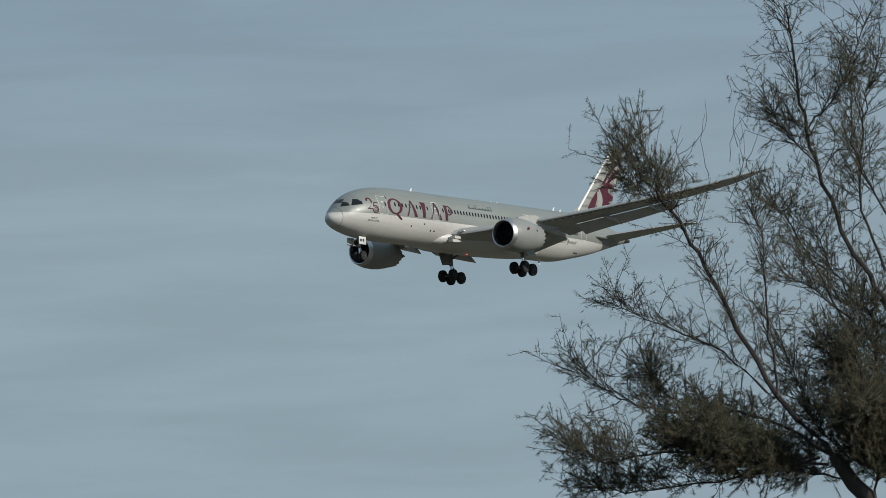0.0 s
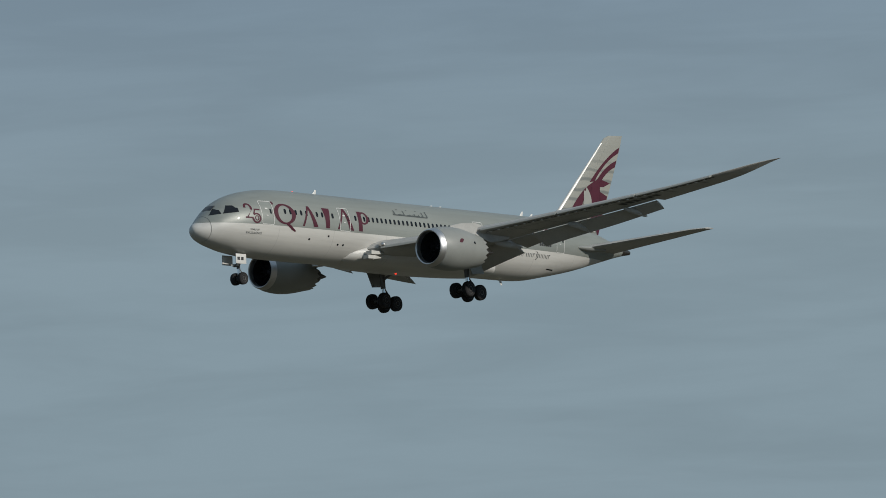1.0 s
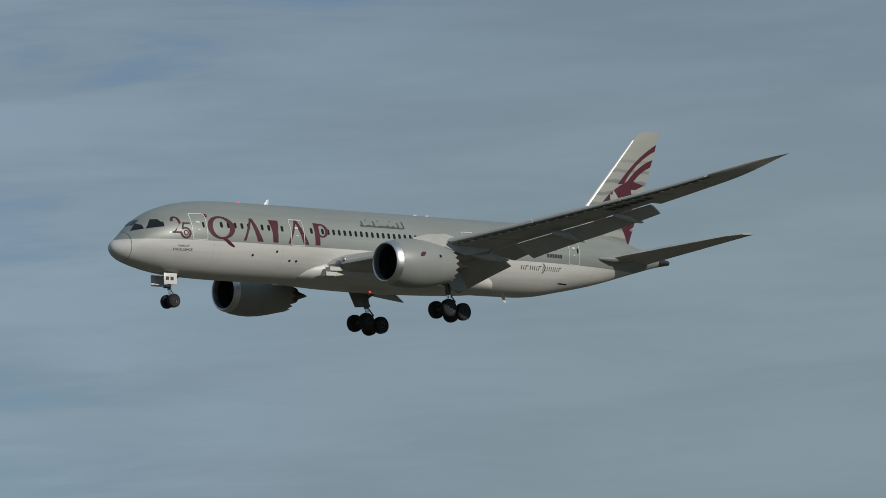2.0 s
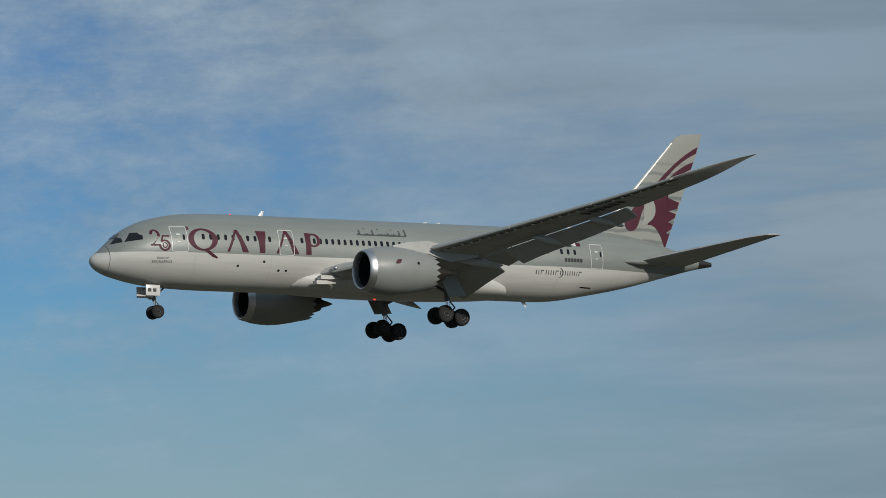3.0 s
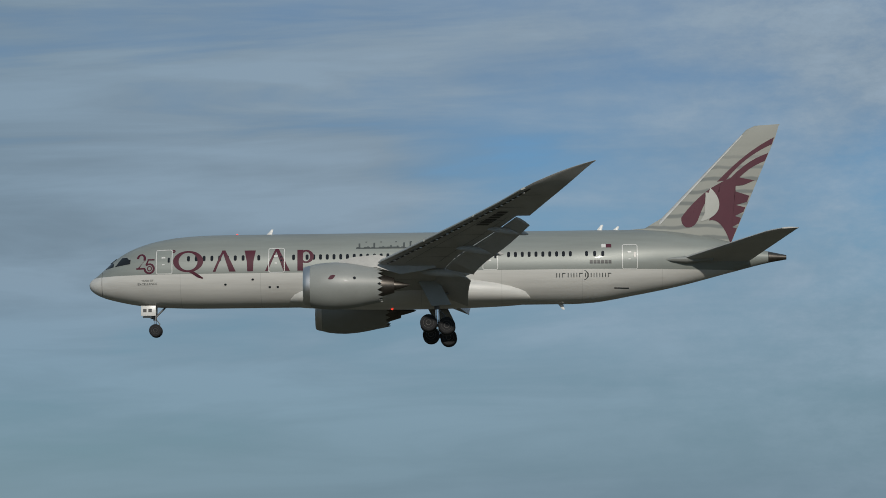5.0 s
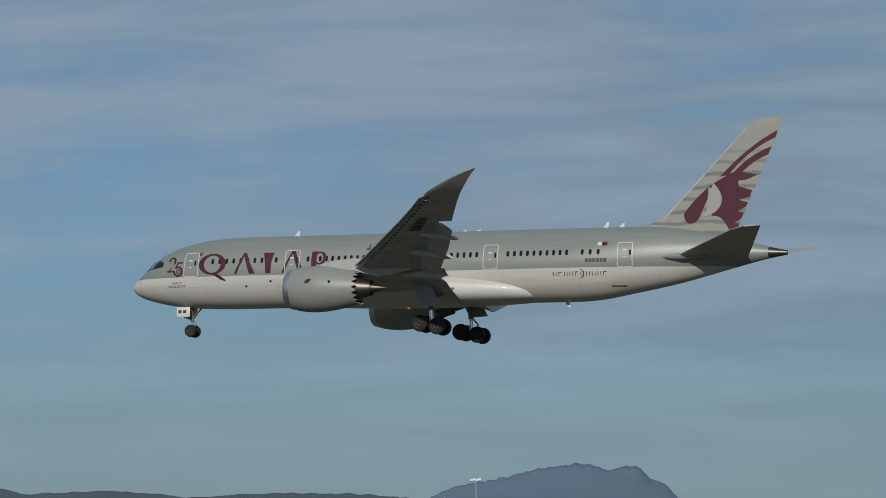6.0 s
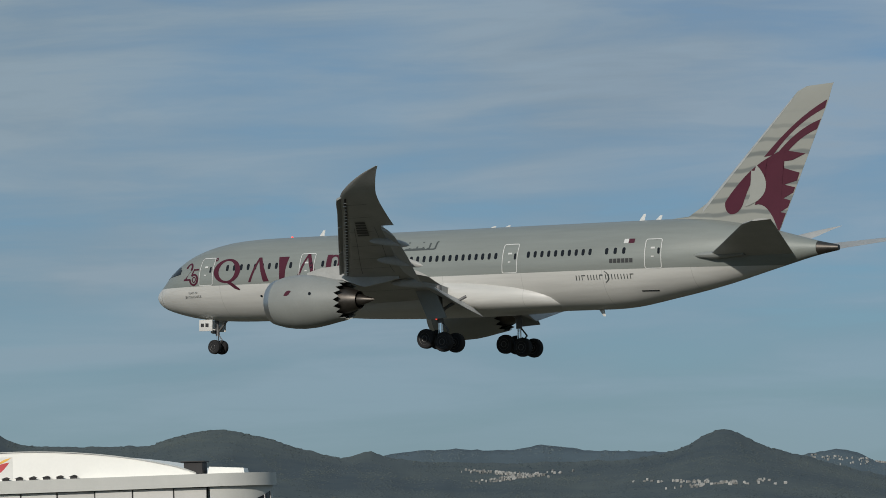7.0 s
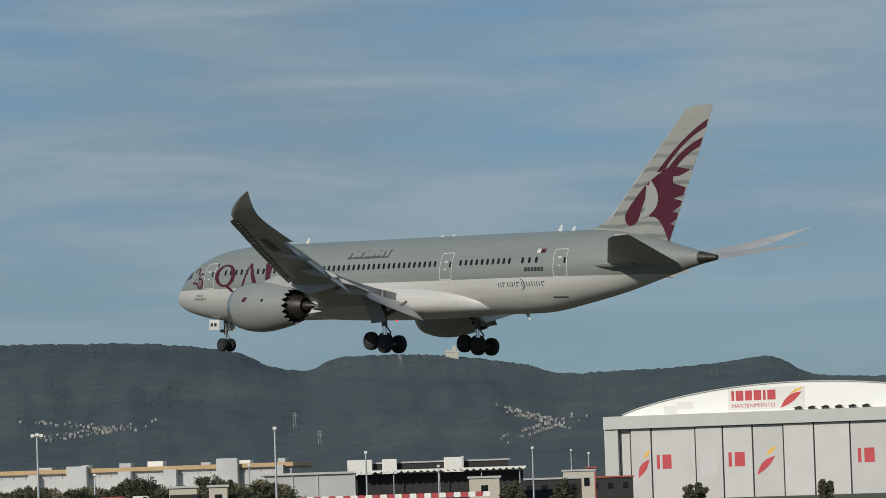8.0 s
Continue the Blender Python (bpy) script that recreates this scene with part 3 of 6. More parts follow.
def build_wing(side):
    s = side
    bm = bmesh.new()
    ys = [2.0 + 19.2 * i / 24 for i in range(25)]
    rings(bm, [[(x, s * y, z) for x, y, z in foil(w_le(yy), w_te(yy) - w_le(yy), w_z(yy), yy, w_thick(yy), 0.03, 0.76)] for yy in ys])
    wing = part("wing", bm, WING, airliner, "grey swept wing bent upwards")
    bm = bmesh.new()
    ys = [21.2 + 8.8 * (i / 22) for i in range(23)]
    rings(bm, [[(x, s * y, z) for x, y, z in foil(w_le(yy), w_te(yy) - w_le(yy), w_z(yy), yy, w_thick(yy), 0.03, 1.0)] for yy in ys])
    part("wing_tip", bm, WING, wing, "raked wing tip")
    # flaps, let down
    for name, y0, y1, back, angle, drop in (("inboard_flap", 3.3, 9.2, 0.73, 25, 0.0), ("flaperon", 9.35, 11.3, 0.74, 14, 0.02), ("outboard_flap", 11.45, 21.1, 0.73, 30, 0.08)):
        bm = bmesh.new()
        loops = []
        for i in range(11):
            y = y0 + (y1 - y0) * i / 10
            c = w_te(y) - w_le(y)
            ch, x0 = c * 0.30, w_le(y) + c * (back + 0.02)
            z0 = w_z(y) - 0.03 * c * back - 0.01 * c - drop
            ca, sa = cos(radians(angle)), sin(radians(angle))
            loops.append([(x0 + (x - x0) * ca + (z - z0) * sa, s * y, z0 - (x - x0) * sa + (z - z0) * ca) for x, _, z in foil(x0, ch, z0, y, 0.13)])
        rings(bm, loops)
        part(name, bm, WING, wing, "grey flap let down behind the wing")
    # drooped slats, with the slot's shade behind them as a dark strip
    for y0, y1 in ((3.6, 8.6), (10.6, 15.8), (15.95, 21.3), (21.45, 26.6)):
        bm = bmesh.new()
        loops = []
        for i in range(9):
            y = y0 + (y1 - y0) * i / 8
            c = w_te(y) - w_le(y)
            ch = 0.42 + 0.035 * c
            x0, z0 = w_le(y) - 0.28, w_z(y) - 0.17
            ca, sa = cos(radians(-22)), sin(radians(-22))
            loops.append([(x0 + (x - x0) * ca + (z - z0) * sa, s * y, z0 - (x - x0) * sa + (z - z0) * ca) for x, _, z in foil(x0, ch, z0, y, 0.26, 0, 0.96)])
        rings(bm, loops)
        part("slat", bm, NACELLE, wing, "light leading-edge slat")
    # near-black strip under the skin line stands for the shaded slot
    bm = bmesh.new()
    rows = []
    for i in range(25):
        y = 10.6 + 16.0 * i / 24
        c = w_te(y) - w_le(y)
        zz = w_z(y) - c * (0.85 * w_thick(y) * 0.36) - 0.035
        rows.append([(w_le(y) + 0.34, s * y, zz), (w_le(y) + 0.5, s * y, zz - 0.01)])
    rings(bm, rows, close=False)
    part("slat_shade_strip", bm, WING_DARK, wing, "dark strip painting the shaded slot behind the slats")
    for i in range(26):
        y = 10.9 + 0.6 * i
        c = w_te(y) - w_le(y)
        zz = w_z(y) - c * (0.85 * w_thick(y) * 0.36) - 0.05
        bm = bmesh.new()
        box(bm, w_le(y) + 0.32, w_le(y) + 0.52, s * y - 0.1, s * y + 0.1, zz - 0.02, zz + 0.02)
        part("slat_track", bm, WHITE, wing, "", False)
    # panel joints and access covers under the wing
    for y0, y1, f0, f1 in [(y, y + 0.05, 0.16, 0.66) for y in (6.5, 9.0, 12.2, 14.4, 17.2, 20.2, 23.0, 25.4)] + [(11.0, 21.0, f, f + 0.008) for f in (0.24, 0.62)]:
        bm = bmesh.new()
        n = 8
        under = lambda yy, f: w_z(yy) - (w_te(yy) - w_le(yy)) * (0.03 * f - 0.02 * sin(pi * f) + 4.25 * w_thick(yy) * (0.2969 * sqrt(f) - 0.126 * f - 0.3516 * f * f + 0.2843 * f**3 - 0.1015 * f**4)) - 0.014
        ys = [y0 + (y1 - y0) * i / n for i in range(n + 1)] if y1 - y0 > 1 else [y0, y1]
        fs = [f0, f1] if y1 - y0 > 1 else [f0 + (f1 - f0) * i / n for i in range(n + 1)]
        rings(bm, [[(wing_at(yy, f)[0], s * yy, under(yy, f)) for f in fs] for yy in ys], close=False)
        part("panel_joint", bm, SCRIPT_GREY, wing, "", False)
    # canoe fairings of the flap tracks
    for y, tip, zt, ln, r in ((9.1, 30.9, -1.45, 4.0, 0.25), (15.0, 33.6, -0.6, 3.7, 0.24), (19.3, 35.5, 0.42, 3.2, 0.2)):
        bm = bmesh.new()
        loops = []
        z_in = w_z(y) - 0.5
        for i in range(13):
            u = i / 12
            rr = r * (4 * u * (1 - u)) ** 0.5 if 0 < u < 1 else 0.01
            x = tip - ln * (1 - u)
            z = z_in + (zt - z_in) * u**1.6
            loops.append([(x, s * y + rr * 0.75 * sin(2 * pi * k / 12), z + rr * 1.25 * cos(2 * pi * k / 12)) for k in range(12)])
        rings(bm, loops)
        part("flap_fairing", bm, WING, wing, "pointed flap track fairing")
    # marks under the wing
    if s < 0:
        for i in range(6):
            bm = bmesh.new()
            y = 22.2 - 0.5 * i
            zz = lambda yy, f: w_z(yy) - (w_te(yy) - w_le(yy)) * (0.03 * f + w_thick(yy) * 0.41 - 0.02 * sin(pi * f)) - 0.03
            vs = [bm.verts.new((wing_at(yy, f)[0], -yy, zz(yy, f))) for yy, f in ((y, 0.28), (y - 0.36, 0.28), (y - 0.36, 0.48), (y, 0.48))]
            bm.faces.new(vs)
            part("wing_mark", bm, LETTER_DARK, wing, "dark registration bar", False)
    return wing


def build_engine(side):
    cy, cz, x0 = side * 9.9, -2.34, 17.85
    bm = bmesh.new()
    n = 72
    prof = [(0.55, 1.62), (1.0, 1.74), (1.7, 1.83), (2.5, 1.86), (3.4, 1.80), (4.3, 1.66), (5.2, 1.48), (5.75, 1.38)]
    loops = [[(x0 + x, cy + r * sin(2 * pi * i / n), cz + r * cos(2 * pi * i / n)) for i in range(n)] for x, r in prof]
    # saw-tooth trailing edge
    def tooth(i):
        return abs((i % 4) - 2) / 2
    loops.append([(x0 + 5.8 + 0.42 * tooth(i), cy + (1.37 - 0.09 * tooth(i)) * sin(2 * pi * i / n), cz + (1.37 - 0.09 * tooth(i)) * cos(2 * pi * i / n)) for i in range(n)])
    loops.append([(x0 + 5.78 + 0.40 * tooth(i), cy + (1.33 - 0.09 * tooth(i)) * sin(2 * pi * i / n), cz + (1.33 - 0.09 * tooth(i)) * cos(2 * pi * i / n)) for i in range(n)])
    loops.append([(x0 + 4.4, cy + 1.36 * sin(2 * pi * i / n), cz + 1.36 * cos(2 * pi * i / n)) for i in range(n)])
    rings(bm, loops, cap0=False, cap1=False)
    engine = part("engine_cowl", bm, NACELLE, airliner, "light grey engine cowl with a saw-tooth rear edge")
    bm = bmesh.new()
    lathe_x(bm, [(0.56, 1.62), (0.3, 1.575), (0.1, 1.51), (0.0, 1.43), (0.06, 1.35), (0.25, 1.31), (0.5, 1.30)], x0, cy, cz, 64)
    part("inlet_lip", bm, LIP, engine, "polished metal inlet lip")
    bm = bmesh.new()
    lathe_x(bm, [(0.5, 1.30), (1.4, 1.36), (1.75, 1.36), (1.75, 0.02)], x0, cy, cz, 48)
    part("inlet_duct", bm, FAN, engine, "dark inlet duct")
    bm = bmesh.new()
    for k in range(18):
        a = 2 * pi * k / 18
        def pt(r, da, dx):
            return (x0 + 1.45 + dx, cy + r * sin(a + da), cz + r * cos(a + da))
        vs = [bm.verts.new(p) for p in (pt(0.32, -0.1, 0.12), pt(0.32, 0.1, -0.05), pt(0.85, 0.14, -0.1), pt(1.34, 0.13, -0.02), pt(1.34, -0.02, 0.16), pt(0.85, -0.06, 0.14))]
        bm.faces.new(vs)
    part("fan", bm, FAN, engine, "dark fan blades")
    bm = bmesh.new()
    lathe_x(bm, [(0.95, 0.01), (1.05, 0.12), (1.3, 0.27), (1.5, 0.34)], x0, cy, cz, 24)
    part("spinner", bm, FAN, engine)
    bm = bmesh.new()
    lathe_x(bm, [(4.5, 1.0), (5.4, 1.0), (6.2, 0.86), (6.9, 0.66), (7.1, 0.60), (7.05, 0.55), (6.2, 0.55)], x0, cy, cz, 48)
    part("core_nozzle", bm, HOT, engine, "dark metal core nozzle")
    bm = bmesh.new()
    lathe_x(bm, [(6.2, 0.45), (7.0, 0.42), (7.6, 0.27), (8.2, 0.09), (8.35, 0.01)], x0, cy, cz, 32)
    part("exhaust_plug", bm, HOT, engine, "pointed dark exhaust plug")
    bm = bmesh.new()
    rings(bm, [[(x, cy + d * k, z) for k, z in ((-1, zl), (-0.9, zt), (0.9, zt), (1, zl))] for x, d, zl, zt in ((20.6, 0.12, -0.75, -0.38), (21.8, 0.24, -0.8, -0.1), (23.6, 0.3, -0.95, 0.05), (25.5, 0.3, -1.5, -0.35), (27.0, 0.18, -1.25, -0.6), (28.2, 0.06, -1.0, -0.7))])
    part("pylon", bm, WING, engine)
    # emblem as a plain leaf on the outer side
    bm = bmesh.new()
    def cowl(x, z):
        u = min(max((x - x0), 0.55), 5.7)
        r = float(np.interp(u, [p[0] for p in prof], [p[1] for p in prof])) + 0.012
        return cy + side * sqrt(max(0.01, r * r - (z - cz) ** 2))
    vs = []
    for i in range(9):
        u = i / 8
        w = 0.13 * sin(pi * u) + 0.015
        xx, zz = 19.85 + 0.55 * u, -1.98 + 0.3 * u
        vs.append([bm.verts.new((xx + 0.5 * k * w, cowl(xx, zz - k * w) + side * 0.006, zz - k * w)) for k in (-1, 0, 1)])
    for a, b in zip(vs, vs[1:]):
        for k in range(2):
            bm.faces.new((a[k], a[k + 1], b[k + 1], b[k]))
    part("emblem", bm, MAROON, engine, "small maroon leaf-shaped emblem")
    bm = bmesh.new()
    bm.faces.new([bm.verts.new((21.9 + 0.12 * cos(a), cowl(21.9, -1.9 + 0.12 * sin(a)) + side * 0.008, -1.9 + 0.12 * sin(a))) for a in [2 * pi * k / 10 for k in range(10)]])
    part("cowl_vent", bm, GLASS_DARK, engine)
    # strake on the inner shoulder
    bm = bmesh.new()
    yy = cy - side * 1.2
    rings(bm, [[(19.6, yy, -0.8), (19.6, yy + 0.03, -0.8), (19.62, yy + 0.03, -0.78)], [(21.2, yy, -0.72), (21.2, yy + 0.03, -0.72), (21.2, yy - side * 0.35, -0.3)]])
    part("strake", bm, NACELLE, engine)


def fin_x(z, f):
    u = (z - 2.6) / (11.45 - 2.6)
    le = 45.1 + (53.75 - 45.1) * u
    te = 52.3 + (56.15 - 52.3) * u
    return le + (te - le) * f


def fin_half(x, z):
    """Half thickness of the fin's port side at a point."""
    le, te = fin_x(z, 0), fin_x(z, 1)
    u = min(max((x - le) / (te - le), 0.0), 1.0)
    return -(te - le) * 5 * 0.078 * (0.2969 * sqrt(u) - 0.126 * u - 0.3516 * u * u + 0.2843 * u**3 - 0.1015 * u**4)


def build_tail():
    bm = bmesh.new()
    loops = []
    for i in range(15):
        z = 1.7 + (11.05 - 1.7) * i / 14
        loops.append([(x, y, z + (0.0 if i < 14 else 0.1 * (x - fin_x(z, 0)))) for x, y, _ in [(p[0], p[2], 0) for p in foil(fin_x(z, 0), fin_x(z, 1) - fin_x(z, 0), 0, 0, 0.078, n=16, even=True)]])
    z = 11.3
    loops.append([(p[0], p[2] * 0.5, z + 0.06 * (p[0] - 53)) for p in foil(fin_x(z, 0) + 0.45, fin_x(z, 1) - fin_x(z, 0) - 0.45, 0, 0, 0.05, n=16, even=True)])
    rings(bm, loops)
    fin = part("tail_fin", bm, FIN, airliner, "pale tail fin with grey bands and a maroon emblem")
    # dorsal fillet and bright leading edge
    bm = bmesh.new()
    rings(bm, [[(x, w * k, z) for k, z in ((-1, zl), (0, zt), (1, zl))] for x, w, zl, zt in ((43.6, 0.05, 2.9, 2.98), (45.0, 0.3, 2.7, 3.1), (46.6, 0.42, 2.5, 4.05), (47.2, 0.3, 2.6, 4.3))])
    part("dorsal_fillet", bm, FIN, fin)
    bm = bmesh.new()
    loops = []
    for i in range(9):
        z = 3.2 + (10.6 - 3.2) * i / 8
        c = fin_x(z, 1) - fin_x(z, 0)
        loops.append([(x - 0.015, y * 1.03, z) for x, y in [(p[0], p[2]) for p in foil(fin_x(z, 0), c, 0, 0, 0.078, cut=0.055, n=5, even=True)]])
    rings(bm, loops)
    part("leading_edge", bm, EDGE, fin, "bare metal leading edge")
    # emblem of plain curved shapes
    def on_fin(x, z):
        return fin_half(x, z)

    def curve(p0, p1, p2, n=14):
        return [((1 - u) ** 2 * p0[0] + 2 * u * (1 - u) * p1[0] + u * u * p2[0], (1 - u) ** 2 * p0[1] + 2 * u * (1 - u) * p1[1] + u * u * p2[1]) for u in [i / n for i in range(n + 1)]]

    def shape(name, paint, left, right, label="", proud=0.014):
        bm = bmesh.new()
        def fit(p):
            return (min(p[0], fin_x(p[1], 1) - 0.04), p[1])
        strip_decal(bm, [fit(p) for p in left], [fit(p) for p in right], proud, on_fin)
        part(name, bm, paint, fin, label)

    shape("emblem_stripe", MAROON, curve((55.6, 10.4), (53.3, 9.3), (50.9, 6.8), 20), curve((55.45, 9.85), (53.2, 8.9), (51.6, 6.9), 20), "maroon curved stripe", 0.015)
    shape("emblem_stripe", MAROON, curve((55.2, 9.15), (53.4, 8.6), (51.9, 7.0), 20), curve((55.05, 8.55), (53.6, 8.1), (52.5, 6.9), 20), "maroon curved stripe", 0.018)

    def patch(name, paint, outline, label, proud):
        """A flat painted outline, cut fine enough to follow the fin."""
        bm = bmesh.new()
        bm.faces.new([bm.verts.new((min(x, fin_x(z, 1) - 0.04), 0, z)) for x, z in outline])
        bmesh.ops.triangulate(bm, faces=bm.faces)
        for axis, values in ((0, range(94, 114)), (2, range(4, 16))):
            for v in values:
                at = [0, 0, 0]
                at[axis] = v / 2
                bmesh.ops.bisect_plane(bm, geom=bm.verts[:] + bm.edges[:] + bm.faces[:], plane_co=at, plane_no=(axis == 0, 0, axis == 2))
        for v in bm.verts:
            v.co.y = on_fin(v.co.x, v.co.z) - proud
        part(name, bm, paint, fin, label, False)

    brow = curve((52.5, 7.3), (50.6, 6.6), (49.5, 5.6), 8) + curve((49.5, 5.6), (48.5, 4.7), (47.95, 3.9), 6)[1:]
    jaw = curve((47.95, 3.9), (47.9, 3.3), (48.35, 3.1), 4)[1:] + curve((48.35, 3.1), (48.95, 3.0), (49.3, 3.7), 5)[1:] + curve((49.3, 3.7), (49.7, 4.8), (50.2, 5.6), 5)[1:]
    nape = curve((50.2, 5.6), (50.9, 5.2), (50.9, 4.4), 5)[1:] + curve((50.9, 4.4), (50.8, 4.0), (50.2, 3.65), 4)[1:] + curve((50.2, 3.65), (51.2, 3.9), (51.85, 1.9), 8)[1:]
    patch("emblem_body", MAROON, brow + jaw + nape + [(52.05, 3.1), (52.3, 4.0), (52.4, 4.9), (52.4, 6.0), (52.35, 6.45), (52.65, 7.15)], "maroon emblem", 0.024)
    for point in (((51.85, 1.9), (52.1, 1.85), (52.5, 3.0), (52.04, 3.1)), ((52.04, 3.1), (52.7, 3.4), (52.85, 3.85), (52.29, 4.0)), ((52.29, 4.0), (53.0, 4.35), (53.15, 4.7), (52.39, 4.9)),
                  ((52.39, 4.9), (53.3, 5.15), (53.5, 5.65), (52.39, 6.0)), ((52.34, 6.45), (53.0, 6.5), (53.95, 6.9), (52.64, 7.15))):
        patch("emblem_point", MAROON, point, "", 0.03)
    patch("emblem_crescent", CREAM, curve((50.35, 6.3), (51.3, 5.4), (50.95, 4.5), 8) + curve((50.95, 4.5), (50.6, 3.8), (49.45, 3.55), 6)[1:] + curve((49.45, 3.55), (50.2, 4.6), (50.0, 5.6), 6)[1:] + [(49.95, 5.95), (50.2, 5.9)], "pale crescent", 0.045)
    # tailplane
    for s in (-1, 1):
        bm = bmesh.new()
        loops = []
        for i in range(13):
            y = 0.6 + 9.15 * i / 12
            u = (y - 2.0) / 7.75
            le, te = 47.8 + 7.1 * u, 53.85 + 2.9 * u
            if i == 12:
                le += 0.5
            loops.append([(x, s * yy, z) for x, yy, z in foil(le, te - le, 0.33 + 1.46 * u, y, 0.085, -0.03)])
        rings(bm, loops)
        part("tailplane", bm, WING, airliner, "grey horizontal tail surface")
        bm = bmesh.new()
        rings(bm, [[(x, s * (2.02 + r * sin(2 * pi * k / 12)), 0.3 + r * 0.7 * cos(2 * pi * k / 12)) for k in range(12)] for x, r in ((46.5, 0.02), (47.0, 0.24), (48.2, 0.4), (50.4, 0.2))])
        part("tailplane_root", bm, NACELLE, airliner)


def wheel(parent, x, y, z, r, w):
    bm = bmesh.new()
    n = 28
    prof = [(-0.5, 0.62), (-0.5, 0.86), (-0.38, 0.97), (-0.15, 1.0), (0.15, 1.0), (0.38, 0.97), (0.5, 0.86), (0.5, 0.62)]
    rings(bm, [[(x + r * k * sin(2 * pi * i / n), y + w * u, z + r * k * cos(2 * pi * i / n)) for i in range(n)] for u, k in prof])
    part("tyre", bm, TYRE, parent, "black tyre")
    bm = bmesh.new()
    prof = [(-0.46, 0.2), (-0.52, 0.3), (-0.42, 0.42), (-0.51, 0.6), (0.51, 0.6), (0.42, 0.42), (0.52, 0.3), (0.46, 0.2)]
    rings(bm, [[(x + r * k * sin(2 * pi * i / n), y + w * u, z + r * k * cos(2 * pi * i / n)) for i in range(n)] for u, k in prof])
    part("wheel_hub", bm, HUB, parent, "metal wheel hub")


def build_gear():
    # nose leg
    bm = bmesh.new()
    tube(bm, (5.2, 0, -2.3), (5.33, 0, -3.9), 0.16, 0.15)
    tube(bm, (5.36, -0.5, -4.73), (5.36, 0.5, -4.73), 0.09)
    tube(bm, (5.3, 0, -3.7), (6.4, 0, -2.6), 0.07)
    box(bm, 5.05, 5.25, -0.3, 0.3, -3.75, -3.5, 0.03)
    nose = part("nose_gear", bm, STRUT, airliner, "nose landing gear leg")
    bm = bmesh.new()
    tube(bm, (5.33, 0, -3.8), (5.36, 0, -4.75), 0.1)
    part("oleo", bm, CHROME, nose)
    bm = bmesh.new()
    tube(bm, (5.38, 0, -3.8), (5.72, 0, -4.2), 0.04)
    tube(bm, (5.72, 0, -4.2), (5.4, 0, -4.55), 0.04)
    part("torque_link", bm, STRUT, nose)
    for s in (-1, 1):
        wheel(nose, 5.38, s * 0.42, -4.73, 0.52, 0.38)
        bm = bmesh.new()
        box(bm, 4.25, 5.45, s * 0.8 - 0.03, s * 0.8 + 0.03, -3.58, -2.75, 0.02)
        door = part("gear_door", bm, WHITE, nose, "white nose gear door")
        if s < 0:
            bm = bmesh.new()
            for i in range(2):
                box(bm, 4.42 + 0.42 * i, 4.7 + 0.42 * i, -0.845, -0.834, -3.28, -3.02)
            part("door_mark", bm, LETTER_DARK, nose, "two dark marks", False)
    for y in (-0.25, 0.25):
        bm = bmesh.new()
        bmesh.ops.create_uvsphere(bm, u_segments=12, v_segments=8, radius=0.12, matrix=Matrix.Translation((5.02, y, -3.62)))
        part("taxi_light", bm, LIP, nose)
    # main legs with four-wheel bogies
    for s in (-1, 1):
        cx, cy, cz = 28.25, s * 4.95, -5.02
        bm = bmesh.new()
        tube(bm, (28.0, cy, -1.2), (28.2, cy, -3.8), 0.24, 0.22, 16)
        tube(bm, (28.1, cy, -3.1), (28.0, cy - s * 2.1, -2.2), 0.11)
        tube(bm, (28.1, cy, -3.0), (29.9, cy - s * 0.6, -2.0), 0.1)
        leg = part("main_gear", bm, STRUT, airliner, "main landing gear leg with four wheels")
        bm = bmesh.new()
        tube(bm, (28.2, cy, -3.7), (28.25, cy, -4.95), 0.16, n=16)
        part("oleo", bm, CHROME, leg)
        bm = bmesh.new()
        tilt = 0.17
        tube(bm, (27.45, cy, cz + 0.8 * tilt), (29.05, cy, cz - 0.8 * tilt), 0.15)
        for dx in (-0.72, 0.72):
            tube(bm, (cx + dx, cy - 0.95, cz - dx * tilt), (cx + dx, cy + 0.95, cz - dx * tilt), 0.1)
        part("bogie_beam", bm, STRUT, leg)
        bm = bmesh.new()
        tube(bm, (28.35, cy, -3.75), (28.85, cy, -4.3), 0.06)
        tube(bm, (28.85, cy, -4.3), (28.35, cy, -4.85), 0.06)
        part("torque_link", bm, STRUT, leg)
        for dx in (-0.72, 0.72):
            for dy in (-0.72, 0.72):
                wheel(leg, cx + dx, cy + dy, cz - dx * tilt, 0.68, 0.52)
        bm = bmesh.new()
        rings(bm, [[(26.75 + 1.05 * k, s * (5.8 + 0.04 * k), -1.6 - 2.0 * k), (28.35 + 1.0 * k, s * (5.8 + 0.04 * k), -1.5 - 2.0 * k), (28.35 + 1.0 * k, s * (5.88 + 0.04 * k), -1.5 - 2.0 * k), (26.75 + 1.05 * k, s * (5.88 + 0.04 * k), -1.6 - 2.0 * k)] for k in (0, 1)])
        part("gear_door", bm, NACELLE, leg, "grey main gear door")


build_body()
for side in (-1, 1):
    build_wing(side)
    build_engine(side)
build_tail()
build_gear()

GRASS = material("airfield_grass", (0.072, 0.066, 0.042), 0.9, vary=0.4, size=30.0)

DOWN = -4.0  # level of the airfield below the mound


def spot(az, r, z=0.0):
    a = radians(az)
    return (EYE[0] - sin(a) * r, EYE[1] + cos(a) * r, z)


